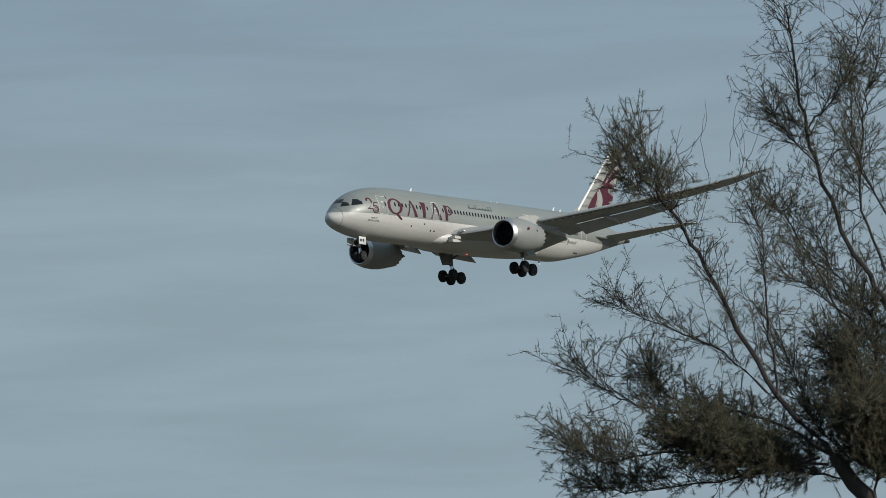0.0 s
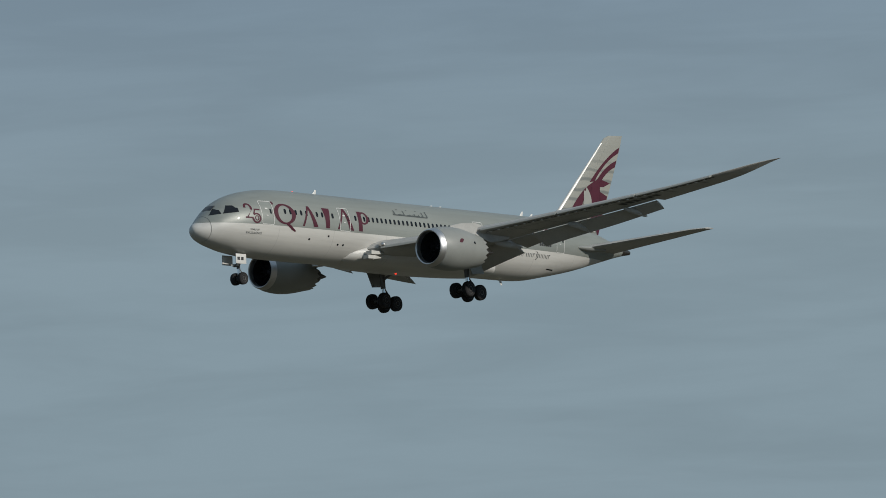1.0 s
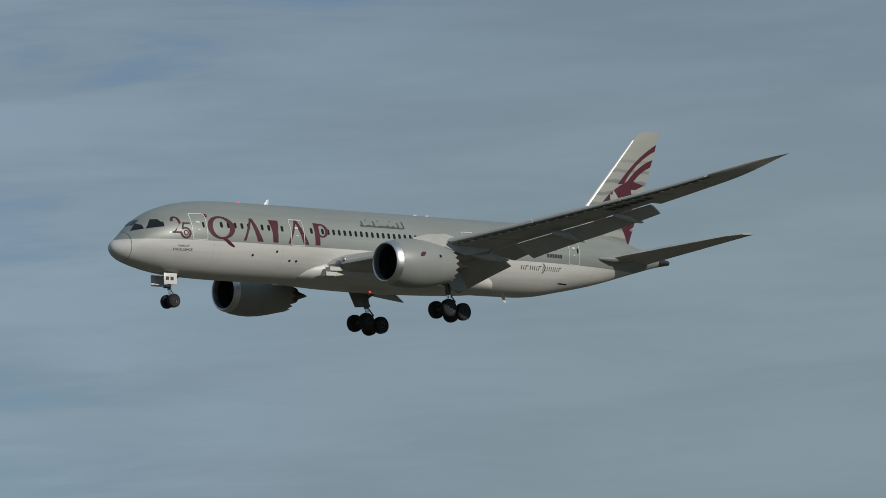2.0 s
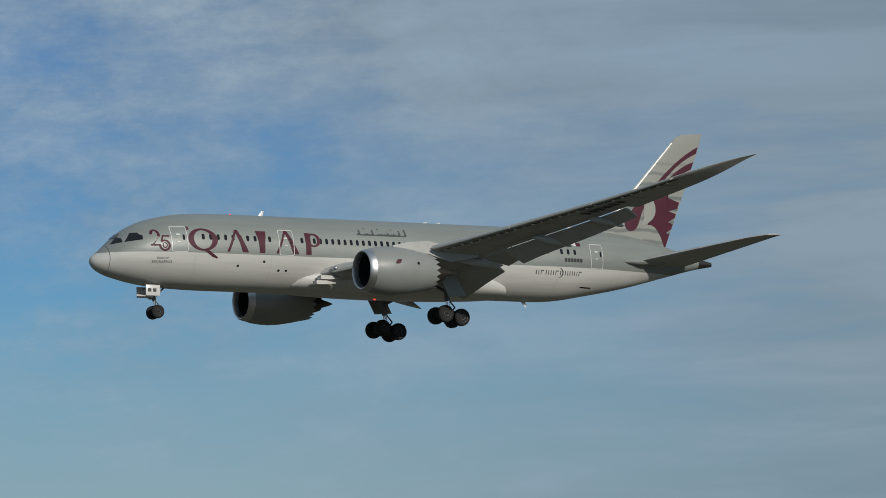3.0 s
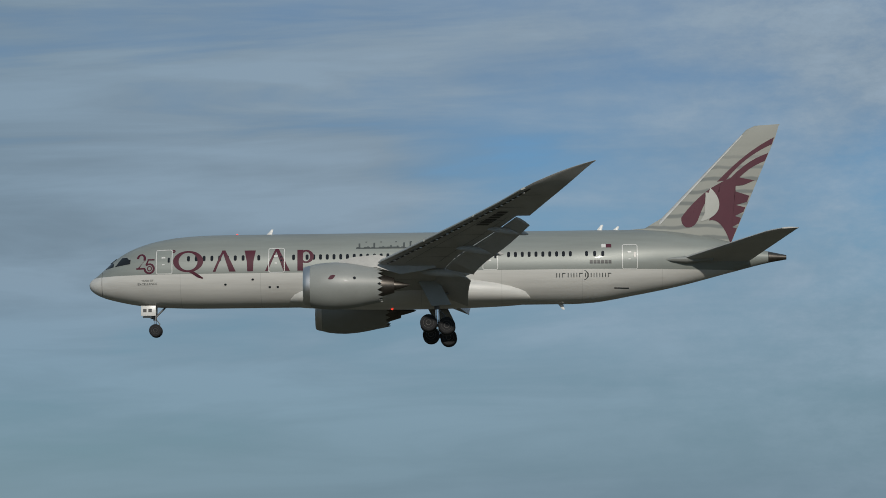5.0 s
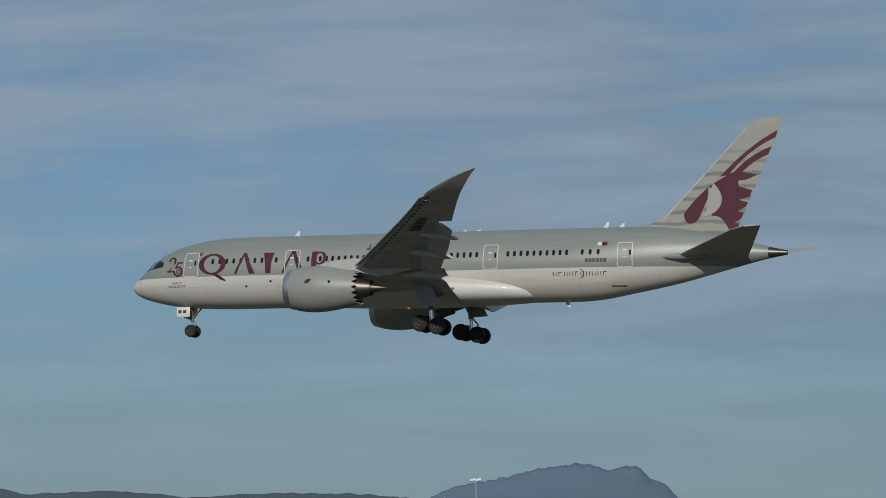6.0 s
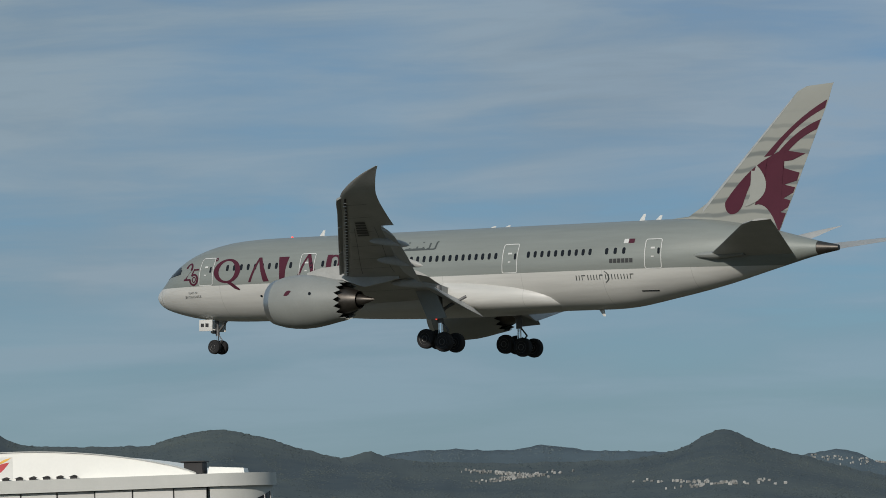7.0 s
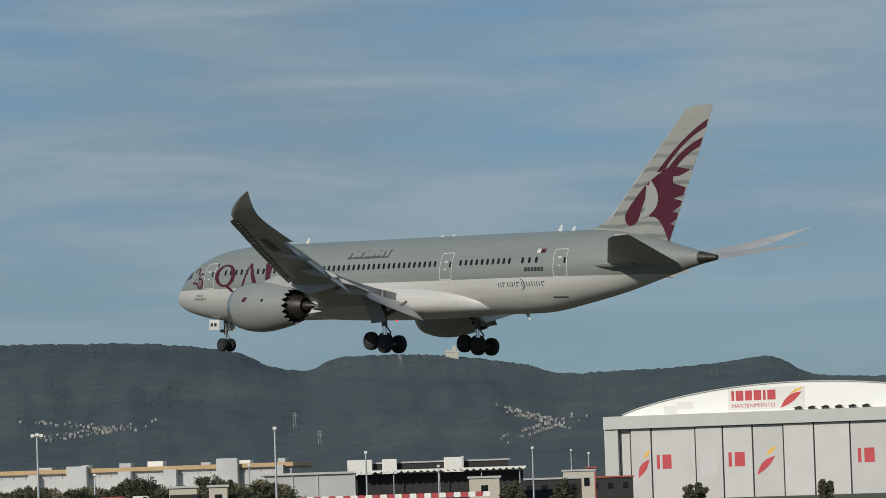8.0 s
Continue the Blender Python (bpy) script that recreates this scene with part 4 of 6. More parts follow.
def build_ground():
    n = 96
    verts, faces = [(0, 0, 0)], []
    # a low viewing mound that falls away to the airfield
    radii = (40, 70, 110, 160, 230, 320, 500, 1200, 2400, 4900)
    drop = (0, 0, -0.3, -1.2, -2.8, -3.8, DOWN, DOWN, DOWN, DOWN)
    for r, z in zip(radii, drop):
        verts += [(r * cos(2 * pi * i / n), r * sin(2 * pi * i / n), z) for i in range(n)]
    for i in range(n):
        faces.append((0, 1 + i, 1 + (i + 1) % n))
    for k in range(len(radii) - 1):
        for i in range(n):
            j = (i + 1) % n
            faces.append((1 + k * n + i, 1 + (k + 1) * n + i, 1 + (k + 1) * n + j, 1 + k * n + j))
    tagged(mesh_from("ground", verts, faces, GRASS), "flat dry grass airfield", "ground", kind="structure")


build_ground()


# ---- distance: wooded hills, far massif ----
# wood colours tinted blue to carry the haze of distance
FOREST = material("hazed_wooded_hill", (0.024, 0.048, 0.069), 0.95, vary=0.24, size=220.0, second=(0.066, 0.080, 0.072))
CANOPY = material("hazed_wood_canopy", (0.024, 0.047, 0.067), 0.95, vary=0.26, size=200.0, second=(0.068, 0.080, 0.070), islands=0.10)
# farther hills paler and bluer: distance haze painted into their base colours
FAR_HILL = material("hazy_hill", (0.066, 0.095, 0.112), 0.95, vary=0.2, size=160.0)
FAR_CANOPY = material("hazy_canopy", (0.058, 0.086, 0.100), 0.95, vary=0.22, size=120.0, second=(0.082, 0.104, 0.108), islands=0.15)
MASSIF = material("haze_blue_massif", (0.112, 0.168, 0.228), 0.95, vary=0.1, size=260.0)
HOUSE_WHITE = material("house_render", (0.24, 0.235, 0.22), 0.85, vary=0.35, size=12.0, islands=0.8)
ROOF_TILE = material("house_tile", (0.26, 0.17, 0.13), 0.85, vary=0.3, size=12.0)
CHAPEL_STONE = material("pale_stone", (0.46, 0.43, 0.37), 0.85, vary=0.15, size=4.0)
CONCRETE = material("pale_concrete", (0.42, 0.41, 0.38), 0.8, vary=0.15, size=6.0, bump=0.1)


def bell(x, c, w):
    return exp(-((x - c) / w) ** 2)


def step(x, a, b):
    u = min(max((x - a) / (b - a), 0.0), 1.0)
    return u * u * (3 - 2 * u)


near_crest = smooth_line((24, 26, 28, 28.9, 29.4, 29.8, 30.0, 30.2, 30.6, 31.4, 33, 34.5, 34.85, 35.05, 35.4, 35.8, 36.7, 37.2, 37.7, 38.3, 40.0, 40.5, 40.75, 41.5, 43.5, 44.1, 44.6, 45.1, 46.3, 46.8, 47.25, 47.8, 48.2, 49.7, 52, 62),
                         (0.05, 0.2, 0.66, 0.92, 1.07, 1.27, 1.33, 1.28, 1.09, 0.95, 0.96, 1.05, 1.12, 1.2, 1.12, 1.2, 1.48, 1.58, 1.53, 1.38, 1.45, 1.7, 1.73, 1.64, 1.58, 1.72, 1.81, 1.88, 1.93, 1.9, 1.74, 1.83, 2.03, 2.2, 2.23, 2.1))
mid_crest = smooth_line((8, 17, 18.8, 20.4, 21.6, 22.5, 23.8, 24.6, 25.4, 26.1, 27.0, 27.4, 27.8, 28.35, 29, 31, 31.9, 32.6, 33.1, 34.1, 36, 40),
                        (0.04, 0.08, 0.2, 0.36, 0.46, 0.54, 0.58, 0.55, 0.64, 0.68, 0.66, 0.75, 0.79, 0.99, 0.92, 1.05, 1.1, 1.19, 1.15, 1.19, 1.0, 0.9))
massif_crest = smooth_line((13, 17.2, 17.7, 17.95, 18.15, 18.3, 18.5, 18.7, 19.1, 19.8, 20.2, 20.9, 21.4, 23), (0.0, 0.05, 0.3, 0.55, 0.64, 0.79, 0.82, 0.77, 0.87, 0.8, 0.71, 0.6, 0.42, 0.1))


def near_ridge(az):
    return near_crest(az) + 0.016 * noise.noise((az * 4.1, 7.7, 0)) + 0.012 * noise.noise((az * 13, 1.7, 0)) + 0.016 * noise.noise((az * 55, 2.2, 0))


def mid_ridge(az):
    return mid_crest(az) + 0.018 * noise.noise((az * 6.3, 2.7, 0)) + 0.012 * noise.noise((az * 19, 4.4, 0))


def massif_ridge(az):
    return massif_crest(az) * (1 + 0.03 * noise.noise((az * 9.3, 8.1, 0)) + 0.03 * noise.noise((az * 25, 8.1, 0)))


def east_ridge(az):
    el = 0.05 + 0.27 * bell(az, -14.2, 0.55) + 0.10 * bell(az, -13.6, 0.6) + 0.42 * bell(az, -21.2, 0.5) + 0.14 * bell(az, -21.9, 0.6) + 0.36 * step(az, -12.4, -11.2) * step(-az, 8.0, 9.4)
    return el + 0.02 * noise.noise((az * 5.0, 6.5, 0)) + 0.012 * noise.noise((az * 22.0, 6.5, 0))


class Range:
    """A strip of hills between two distances, with its ridge at the farther one."""

    def __init__(self, name, ridge, az0, az1, foot, crest, mat, label, rough=1.0, cols=420, rows=26):
        self.ridge, self.foot, self.crest, self.rough = ridge, foot, crest, rough
        # the body of the range follows a softened crest line
        self.grid = np.linspace(az0 - 1, az1 + 1, 400)
        raw = np.array([ridge(a) for a in self.grid])
        kern = np.exp(-((np.arange(-30, 31) * (self.grid[1] - self.grid[0]) / 0.55) ** 2))
        self.soft = np.convolve(np.pad(raw, 30, mode="edge"), kern / kern.sum(), mode="valid")
        verts, faces = [], []
        for i in range(cols + 1):
            az = az0 + (az1 - az0) * i / cols
            for k in range(rows + 1):
                s = k / (rows - 3)
                verts.append(spot(az, foot + (crest - foot) * s, self.height(az, s)))
        for i in range(cols):
            for k in range(rows):
                a = i * (rows + 1) + k
                faces.append((a, a + 1, a + rows + 2, a + rows + 1))
        tagged(mesh_from(name, verts, faces, mat, True), label, "hills", kind="structure")

    def height(self, az, s):
        soft = float(np.interp(az, self.grid, self.soft))
        sharp = EYE[2] + math.tan(radians(max(self.ridge(az), 0.0))) * self.crest
        top = EYE[2] + math.tan(radians(max(soft, 0.0))) * self.crest
        if s > 1:
            return sharp * (1 - (s - 1) * 3) - 1
        spur = noise.noise((az * 1.1, s * 2.2, 4.0)) * 0.5 + noise.noise((az * 2.6, s * 6.0, 9.0)) * 0.25
        return top * s**1.25 * (1 + self.rough * spur * 0.42 * s * (1 - s) * 4) + (sharp - top) * s**12 + (DOWN - 1) * (1 - s)

    def find(self, az, el):
        """The place on the slope that shows at this elevation."""
        best = None
        for k in range(1, 100):
            s = k / 100
            r = self.foot + (self.crest - self.foot) * s
            e = math.degrees(atan2(self.height(az, s) - EYE[2], r))
            if e >= el:
                return spot(az, r, self.height(az, s))
            best = spot(az, r, self.height(az, s))
        return best


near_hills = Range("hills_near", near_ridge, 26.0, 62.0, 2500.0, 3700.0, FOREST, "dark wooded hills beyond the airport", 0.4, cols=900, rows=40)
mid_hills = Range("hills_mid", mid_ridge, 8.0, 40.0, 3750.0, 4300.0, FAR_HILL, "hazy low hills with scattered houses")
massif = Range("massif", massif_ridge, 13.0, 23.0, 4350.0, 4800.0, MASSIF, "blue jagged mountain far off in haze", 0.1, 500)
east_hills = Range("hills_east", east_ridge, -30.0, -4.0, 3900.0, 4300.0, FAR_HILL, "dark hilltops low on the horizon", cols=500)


def houses(name, label, hills, centre, spread, el_mid, el_spread, count, seed, size=(7, 14)):
    """Small gabled houses scattered over a slope."""
    rnd = random.Random(seed)
    verts, faces = [], []
    for _ in range(count):
        u = rnd.gauss(0, 0.45)
        az = centre + u * spread
        lane = rnd.choice((-0.7, -0.3, 0.25, 0.7))
        az += lane * 0.25 * spread
        el = el_mid + (lane + 0.9 * u * (1 if lane > 0 else -1) + rnd.gauss(0, 0.07)) * el_spread
        x, y, z = hills.find(az, el)
        w, d, h = rnd.uniform(*size), rnd.uniform(1.5, 3), rnd.uniform(0.3, 1.3)
        a = radians(az + rnd.uniform(-35, 35))
        ca, sa = cos(a), sin(a)
        base = len(verts)
        for px, py, pz in ((-w / 2, -d / 2, -3), (w / 2, -d / 2, -3), (w / 2, d / 2, -3), (-w / 2, d / 2, -3), (-w / 2, -d / 2, h), (w / 2, -d / 2, h), (w / 2, d / 2, h), (-w / 2, d / 2, h), (-w / 2, 0, h + 0.9), (w / 2, 0, h + 0.9)):
            verts.append((x + px * ca - py * sa, y + px * sa + py * ca, z + pz))
        faces += [tuple(base + q for q in f) for f in ((0, 1, 5, 4), (1, 2, 6, 9, 5), (2, 3, 7, 6), (3, 0, 4, 8, 7), (4, 5, 9, 8), (6, 7, 8, 9))]
    ob = mesh_from(name, verts, faces, HOUSE_WHITE)
    tagged(ob, label, "houses", kind="stuff")


def woodland(hills, az0, az1, count, seed, mat):
    """Low tree crowns spread over a slope, thinner towards the top."""
    rnd = random.Random(seed)
    verts, faces = [], []
    while count:
        az, s = rnd.uniform(az0, az1), rnd.random() ** 0.8
        if noise.noise((az * 2.3, s * 7.0, 2.0)) < rnd.uniform(-0.5, 0.25):
            continue
        count -= 1
        x, y, z = spot(az, hills.foot + (hills.crest - hills.foot) * s, hills.height(az, s))
        w, h, turn = rnd.uniform(0.7, 2.2), rnd.uniform(0.12, 0.38), rnd.uniform(0, 6)
        base = len(verts)
        for k in range(5):
            a, q = turn + k * 1.2566, w * rnd.uniform(0.7, 1.2)
            verts.append((x + q * cos(a), y + q * sin(a), z - 0.5))
            verts.append((x + 0.7 * q * cos(a + 0.4), y + 0.7 * q * sin(a + 0.4), z + h * rnd.uniform(0.45, 0.8)))
        verts.append((x + rnd.uniform(-0.4, 0.4) * w, y, z + h))
        for k in range(5):
            a, b = base + 2 * k, base + 2 * ((k + 1) % 5)
            faces += [(a, b, a + 1), (b, b + 1, a + 1), (a + 1, b + 1, base + 10)]
    tagged(mesh_from("woodland", verts, faces, mat, True), "woods covering the hillside, tinted with distance haze", "woods", kind="stuff")


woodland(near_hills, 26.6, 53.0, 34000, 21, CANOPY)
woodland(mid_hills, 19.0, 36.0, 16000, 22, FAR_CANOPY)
houses("hillside_village", "pale houses clustered on the wooded slope", near_hills, 43.95, 0.50, 0.88, 0.16, 170, 5, (0.7, 2.2))
houses("hillside_village", "pale houses clustered on the wooded slope", near_hills, 50.4, 0.75, 0.98, 0.10, 120, 6, (0.6, 1.9))
houses("hillside_village", "pale houses clustered on the wooded slope", near_hills, 33.05, 0.6, 0.77, 0.06, 190, 7, (0.7, 2.2))
houses("hillside_village", "pale houses clustered on the wooded slope", near_hills, 30.3, 0.9, 0.56, 0.05, 80, 8, (0.8, 2.6))
houses("hillside_town", "scattered pale houses over the hazy hills", mid_hills, 23.6, 3.6, 0.36, 0.14, 900, 9, (0.8, 2.6))
houses("hillside_town", "scattered pale houses over the hazy hills", mid_hills, 28.2, 0.7, 0.80, 0.08, 60, 10, (0.8, 2.4))


def at_hill(name, hills, az, el, label, category):
    x, y, z = hills.find(az, el)
    ob = tagged(new(name), label, category)
    ob.matrix_basis = pose(x, y, z, 0, 0, az)
    return ob


def build_landmarks():
    # hermitage on the crest
    chapel = at_hill("hilltop_chapel", near_hills, 45.12, 1.84, "pale hermitage on the wooded hilltop", "chapel")
    bm = bmesh.new()
    box(bm, -8, 4, -4, 4, -6, 5.0)
    rings(bm, [[(x, -4.3, 5.0), (x, 0, 7.2), (x, 4.3, 5.0)] for x in (-8.3, 4.3)])
    part("nave", bm, CHAPEL_STONE, chapel, smooth=False)
    bm = bmesh.new()
    box(bm, -1.8, 1.8, -1.8, 1.8, 4, 9.4)
    rings(bm, [[(2.0 * k * sx, 2.0 * k * sy, z) for sx, sy in ((-1, -1), (1, -1), (1, 1), (-1, 1))] for k, z in ((1, 9.4), (0.05, 11.8))])
    part("bell_tower", bm, CHAPEL_STONE, chapel, smooth=False)
    # broadcasting tower with a pod of decks
    tower = tagged(new("lattice_tower"), "tall slim broadcasting tower on the horizon", "tower")
    tower.matrix_basis = pose(*spot(-19.93, 4150, 0), 0, 0, -20)
    bm = bmesh.new()
    tube(bm, (0, 0, 0), (0, 0, 44), 2.6, 1.9, 14)
    part("shaft", bm, CONCRETE, tower)
    for k in range(5):
        bm = bmesh.new()
        tube(bm, (0, 0, 36 + 4.4 * k), (0, 0, 38.2 + 4.4 * k), 5.2 if k % 2 else 4.6, None, 18)
        part("deck", bm, HOUSE_WHITE, tower, smooth=False)
    bm = bmesh.new()
    tube(bm, (0, 0, 44), (0, 0, 66), 1.6, 1.0, 10)
    tube(bm, (0, 0, 66), (0, 0, 80), 0.8, 0.3, 8)
    part("mast", bm, CONCRETE, tower)
    # spire and mast on the eastern hill
    mast = at_hill("hilltop_mast", east_hills, -14.3, 0.33, "thin mast over a small white hilltop building", "mast")
    bm = bmesh.new()
    tube(bm, (0, 0, -2), (0, 0, 22), 0.9, 0.35, 8)
    for k in range(3):
        box(bm, -1.6, 1.6, -0.8, 0.8, 6 + 5 * k, 7.4 + 5 * k)
    part("pole", bm, HOUSE_WHITE, mast)
    bm = bmesh.new()
    box(bm, -6, 5, -4, 4, -4, 5)
    part("hut", bm, HOUSE_WHITE, mast, smooth=False)
    church = at_hill("hilltop_church", east_hills, -21.2, 0.44, "pale spired church on a hilltop", "church")
    bm = bmesh.new()
    box(bm, -9, 9, -6, 6, -5, 9)
    for x in (-8, 8):
        tube(bm, (x, 0, 9), (x, 0, 20), 1.6, 0.2, 8)
    tube(bm, (0, 0, 9), (0, 0, 26), 3.0, 0.4, 8)
    part("nave", bm, HOUSE_WHITE, church, smooth=False)
    # pylons on the slope
    for az, el, h in ((47.43, 0.92, 12), (47.08, 0.68, 10), (45.9, 1.75, 10)):
        py = at_hill("power_pylon", near_hills, az, el, "pale lattice power pylon on the slope", "pylon")
        bm = bmesh.new()
        for sx in (-1, 1):
            tube(bm, (sx * 1.2, 0, -2), (sx * 0.25, 0, h), 0.16, 0.12, 5)
        for k in range(3):
            tube(bm, (-2 + k * 0.3, 0, h * (0.66 + 0.14 * k)), (2 - k * 0.3, 0, h * (0.66 + 0.14 * k)), 0.15, None, 5)
        part("lattice", bm, CONCRETE, py)


build_landmarks()

# ---- the airport ----
HANGAR_GREY = material("hangar_panel", (0.52, 0.51, 0.485), 0.6, vary=0.07, size=7.0, bump=0.05, objects=0.35)
FASCIA = material("hangar_fascia", (0.47, 0.47, 0.44), 0.6, vary=0.06, size=5.0)
ROOF_WHITE = material("hangar_white", (0.82, 0.81, 0.76), 0.6, vary=0.04, size=9.0)
SEAM = material("dark_seam", (0.03, 0.03, 0.03), 0.8)
SIGN_RED = material("sign_red", (0.48, 0.035, 0.045), 0.5, vary=0.12, size=2.0)
SIGN_YELLOW = material("sign_yellow", (0.75, 0.42, 0.06), 0.5, vary=0.12, size=2.0)
PATCH = material("repainted_patch", (0.70, 0.69, 0.65), 0.6, vary=0.05, size=4.0)
PATCH_GREY = material("faded_patch", (0.53, 0.52, 0.50), 0.6, vary=0.06, size=3.0)
SHED_GREY = material("shed_wall", (0.44, 0.44, 0.44), 0.7, vary=0.1, size=6.0)
TERMINAL = material("terminal_wall", (0.46, 0.46, 0.44), 0.7, vary=0.12, size=10.0)
AMBER = material("amber_roof_edge", (0.44, 0.30, 0.15), 0.6, vary=0.12, size=8.0)
DARK_WALL = material("dark_wall", (0.022, 0.020, 0.020), 0.7, vary=0.25, size=8.0)
BRICK_RED = material("red_cladding", (0.36, 0.07, 0.05), 0.7, vary=0.15, size=5.0)
BEIGE = material("beige_wall", (0.50, 0.46, 0.38), 0.75, vary=0.1, size=5.0)
GALV = material("galvanised_pole", (0.42, 0.43, 0.44), 0.5, 0.5, vary=0.1, size=2.0)
PAINT_RED = material("barrier_red", (0.42, 0.05, 0.05), 0.6, vary=0.15, size=1.0)
PAINT_WHITE = material("barrier_white", (0.75, 0.73, 0.68), 0.6, vary=0.1, size=1.0)
ASPHALT = material("asphalt", (0.055, 0.055, 0.056), 0.85, vary=0.2, size=8.0)


def placed(name, az, r, label, category, turn=0.0, group=""):
    ob = tagged(new(name), label, category, group)
    ob.matrix_basis = pose(*spot(az, r), 0, 0, az + turn)
    return ob


def flat_poly(bm, pts, y):
    bm.faces.new([bm.verts.new((x, y, z)) for x, z in pts])


def leaf_pts(x0, z0, x1, z1, fat, n=10):
    """A pointed leaf from one end to the other."""
    dx, dz = x1 - x0, z1 - z0
    ln = sqrt(dx * dx + dz * dz)
    nx, nz = -dz / ln, dx / ln
    one = [(x0 + dx * i / n + nx * fat * sin(pi * i / n), z0 + dz * i / n + nz * fat * sin(pi * i / n)) for i in range(n + 1)]
    two = [(x0 + dx * i / n - nx * fat * 0.55 * sin(pi * i / n), z0 + dz * i / n - nz * fat * 0.55 * sin(pi * i / n)) for i in range(n - 1, 0, -1)]
    return one + two


def sign_on(name, hangar, y, polys, mat, label=""):
    bm = bmesh.new()
    for p in polys:
        flat_poly(bm, p, y)
    return part(name, bm, mat, hangar, label, False)


def rect(x0, x1, z0, z1):
    return [(x0, z0), (x1, z0), (x1, z1), (x0, z1)]


def build_hangar():
    h = placed("hangar", 39.83, 1283, "large grey aircraft hangar with a white arched front", "hangar", -12)
    TOP, LOW = 23.3, 19.2
    bm = bmesh.new()
    box(bm, -72, 50, 3.0, 58, DOWN, TOP - 1)
    part("hall", bm, FASCIA, h, smooth=False)
    # fascia with a rounded corner at one end
    def plan(off):
        pts = [(-74 - off * 0, 0 - off)]
        pts += [(56, 0 - off)]
        pts += [(56 + (18 + off) * sin(a), 18 - (18 + off) * cos(a)) for a in [pi / 2 * k / 12 for k in range(1, 16)]]
        pts += [(56, 40), (56, 60), (-74, 60)]
        return pts
    bm = bmesh.new()
    rings(bm, [[(x, y, z) for x, y in plan(0.6)] for z in (LOW, TOP)])
    part("fascia", bm, FASCIA, h, "grey fascia band", True)
    bm = bmesh.new()
    rings(bm, [[(x, y, z) for x, y in [(56, 1.0)] + [(56 + 17.4 * sin(a), 18 - 17.0 * cos(a)) for a in [pi / 2 * k / 12 for k in range(16)]] + [(56, 38)]] for z in (DOWN, LOW)])
    part("corner_wall", bm, FASCIA, h, "rounded grey corner wall")
    bm = bmesh.new()
    arc = [pi / 2 * (0.12 + 0.75 * k / 10) for k in range(11)]
    lo = [(56 + 17.62 * sin(a), 18 - 17.2 * cos(a)) for a in arc]
    vs = [[bm.verts.new((x, y, 9.2)), bm.verts.new((x, y, 9.4 + 8.0 * (k / 10) ** 0.7))] for k, (x, y) in enumerate(lo)]
    for a, b in zip(vs, vs[1:]):
        bm.faces.new((a[0], b[0], b[1], a[1]))
    glazing = part("corner_window", bm, GLASS_DARK, h, "dark curved corner glazing")
    for k in range(0, 11, 2):
        bm = bmesh.new()
        x, y = lo[k]
        tube(bm, (x + 0.1, y - 0.1, 9.2), (x + 0.1, y - 0.1, 9.4 + 8.0 * (k / 10) ** 0.7), 0.14, None, 6)
        part("mullion", bm, HANGAR_GREY, glazing)
    bm = bmesh.new()
    box(bm, -74, -69.5, 0.3, 20, DOWN, LOW)
    part("end_pier", bm, FASCIA, h, "grey end pier", False)
    # sliding door leaves with dark seams between them
    seams = (-69.5, -65.6, -58.6, -44.0, -34.9, -25.1, -15.0, -5.0, 6.7, 18.9, 31.1, 44.3, 55.0)
    def leaf_y(k):
        return 1.0 + 0.16 * (k % 3) + (1.6 if k == 0 else 0)

    def face_y(x):
        k = max(i for i, a in enumerate(seams) if a <= x)
        return leaf_y(k) - 0.03

    for k, (a, b) in enumerate(zip(seams, seams[1:])):
        bm = bmesh.new()
        y = leaf_y(k)
        box(bm, a + 0.22, b - 0.22, y, y + 0.9, DOWN, LOW - 0.25, 0.05)
        door = part("door_leaf", bm, HANGAR_GREY, h, smooth=False)
        bm = bmesh.new()
        box(bm, a - 0.2, a + 0.2, y + 0.25, y + 1.3, DOWN, LOW - 0.2)
        part("door_seam", bm, SEAM, h, smooth=False)
    # added dark sheet that gives the shade behind the leaves
    bm = bmesh.new()
    box(bm, -69.5, 55, 3.2, 3.6, DOWN, LOW)
    part("door_shade_sheet", bm, SEAM, h, "dark sheet for the shade behind the door leaves", False)
    # arched white front
    n = 40
    def arch(u):
        return TOP + 0.3 + 8.7 * (1 - (2 * u - 1) ** 2) ** 0.85
    bm = bmesh.new()
    pts = [(-69 + 120 * i / n, arch(i / n)) for i in range(n + 1)]
    rings(bm, [[(x, y, z) for x, z in [(-69, TOP - 1.5)] + pts + [(51, TOP - 1.5)]] for y in (5, 88)])
    part("arched_roof", bm, ROOF_WHITE, h, "white arched gable and roof")
    bm = bmesh.new()
    rings(bm, [[(x, 4.6 + d, z + e) for d, e in ((0, 0.05), (0.8, 0.05), (0.8, 0.35), (0, 0.35))] for x, z in pts])
    part("roof_edge", bm, FASCIA, h)
    bm = bmesh.new()
    box(bm, 47, 53, 6, 15, TOP - 1, 27.2, 0.2)
    box(bm, 46, 53.6, 5.4, 15.6, 27.2, 27.6, 0.1)
    part("plant_room", bm, DARK_WALL, h, smooth=False)
    bm = bmesh.new()
    rings(bm, [[(54, y, TOP - 1), (66.5, y, TOP - 1), (66, y, 24.9), (55, y, 25.6)] for y in (7, 16)])
    part("low_roof", bm, ROOF_WHITE, h, smooth=False)
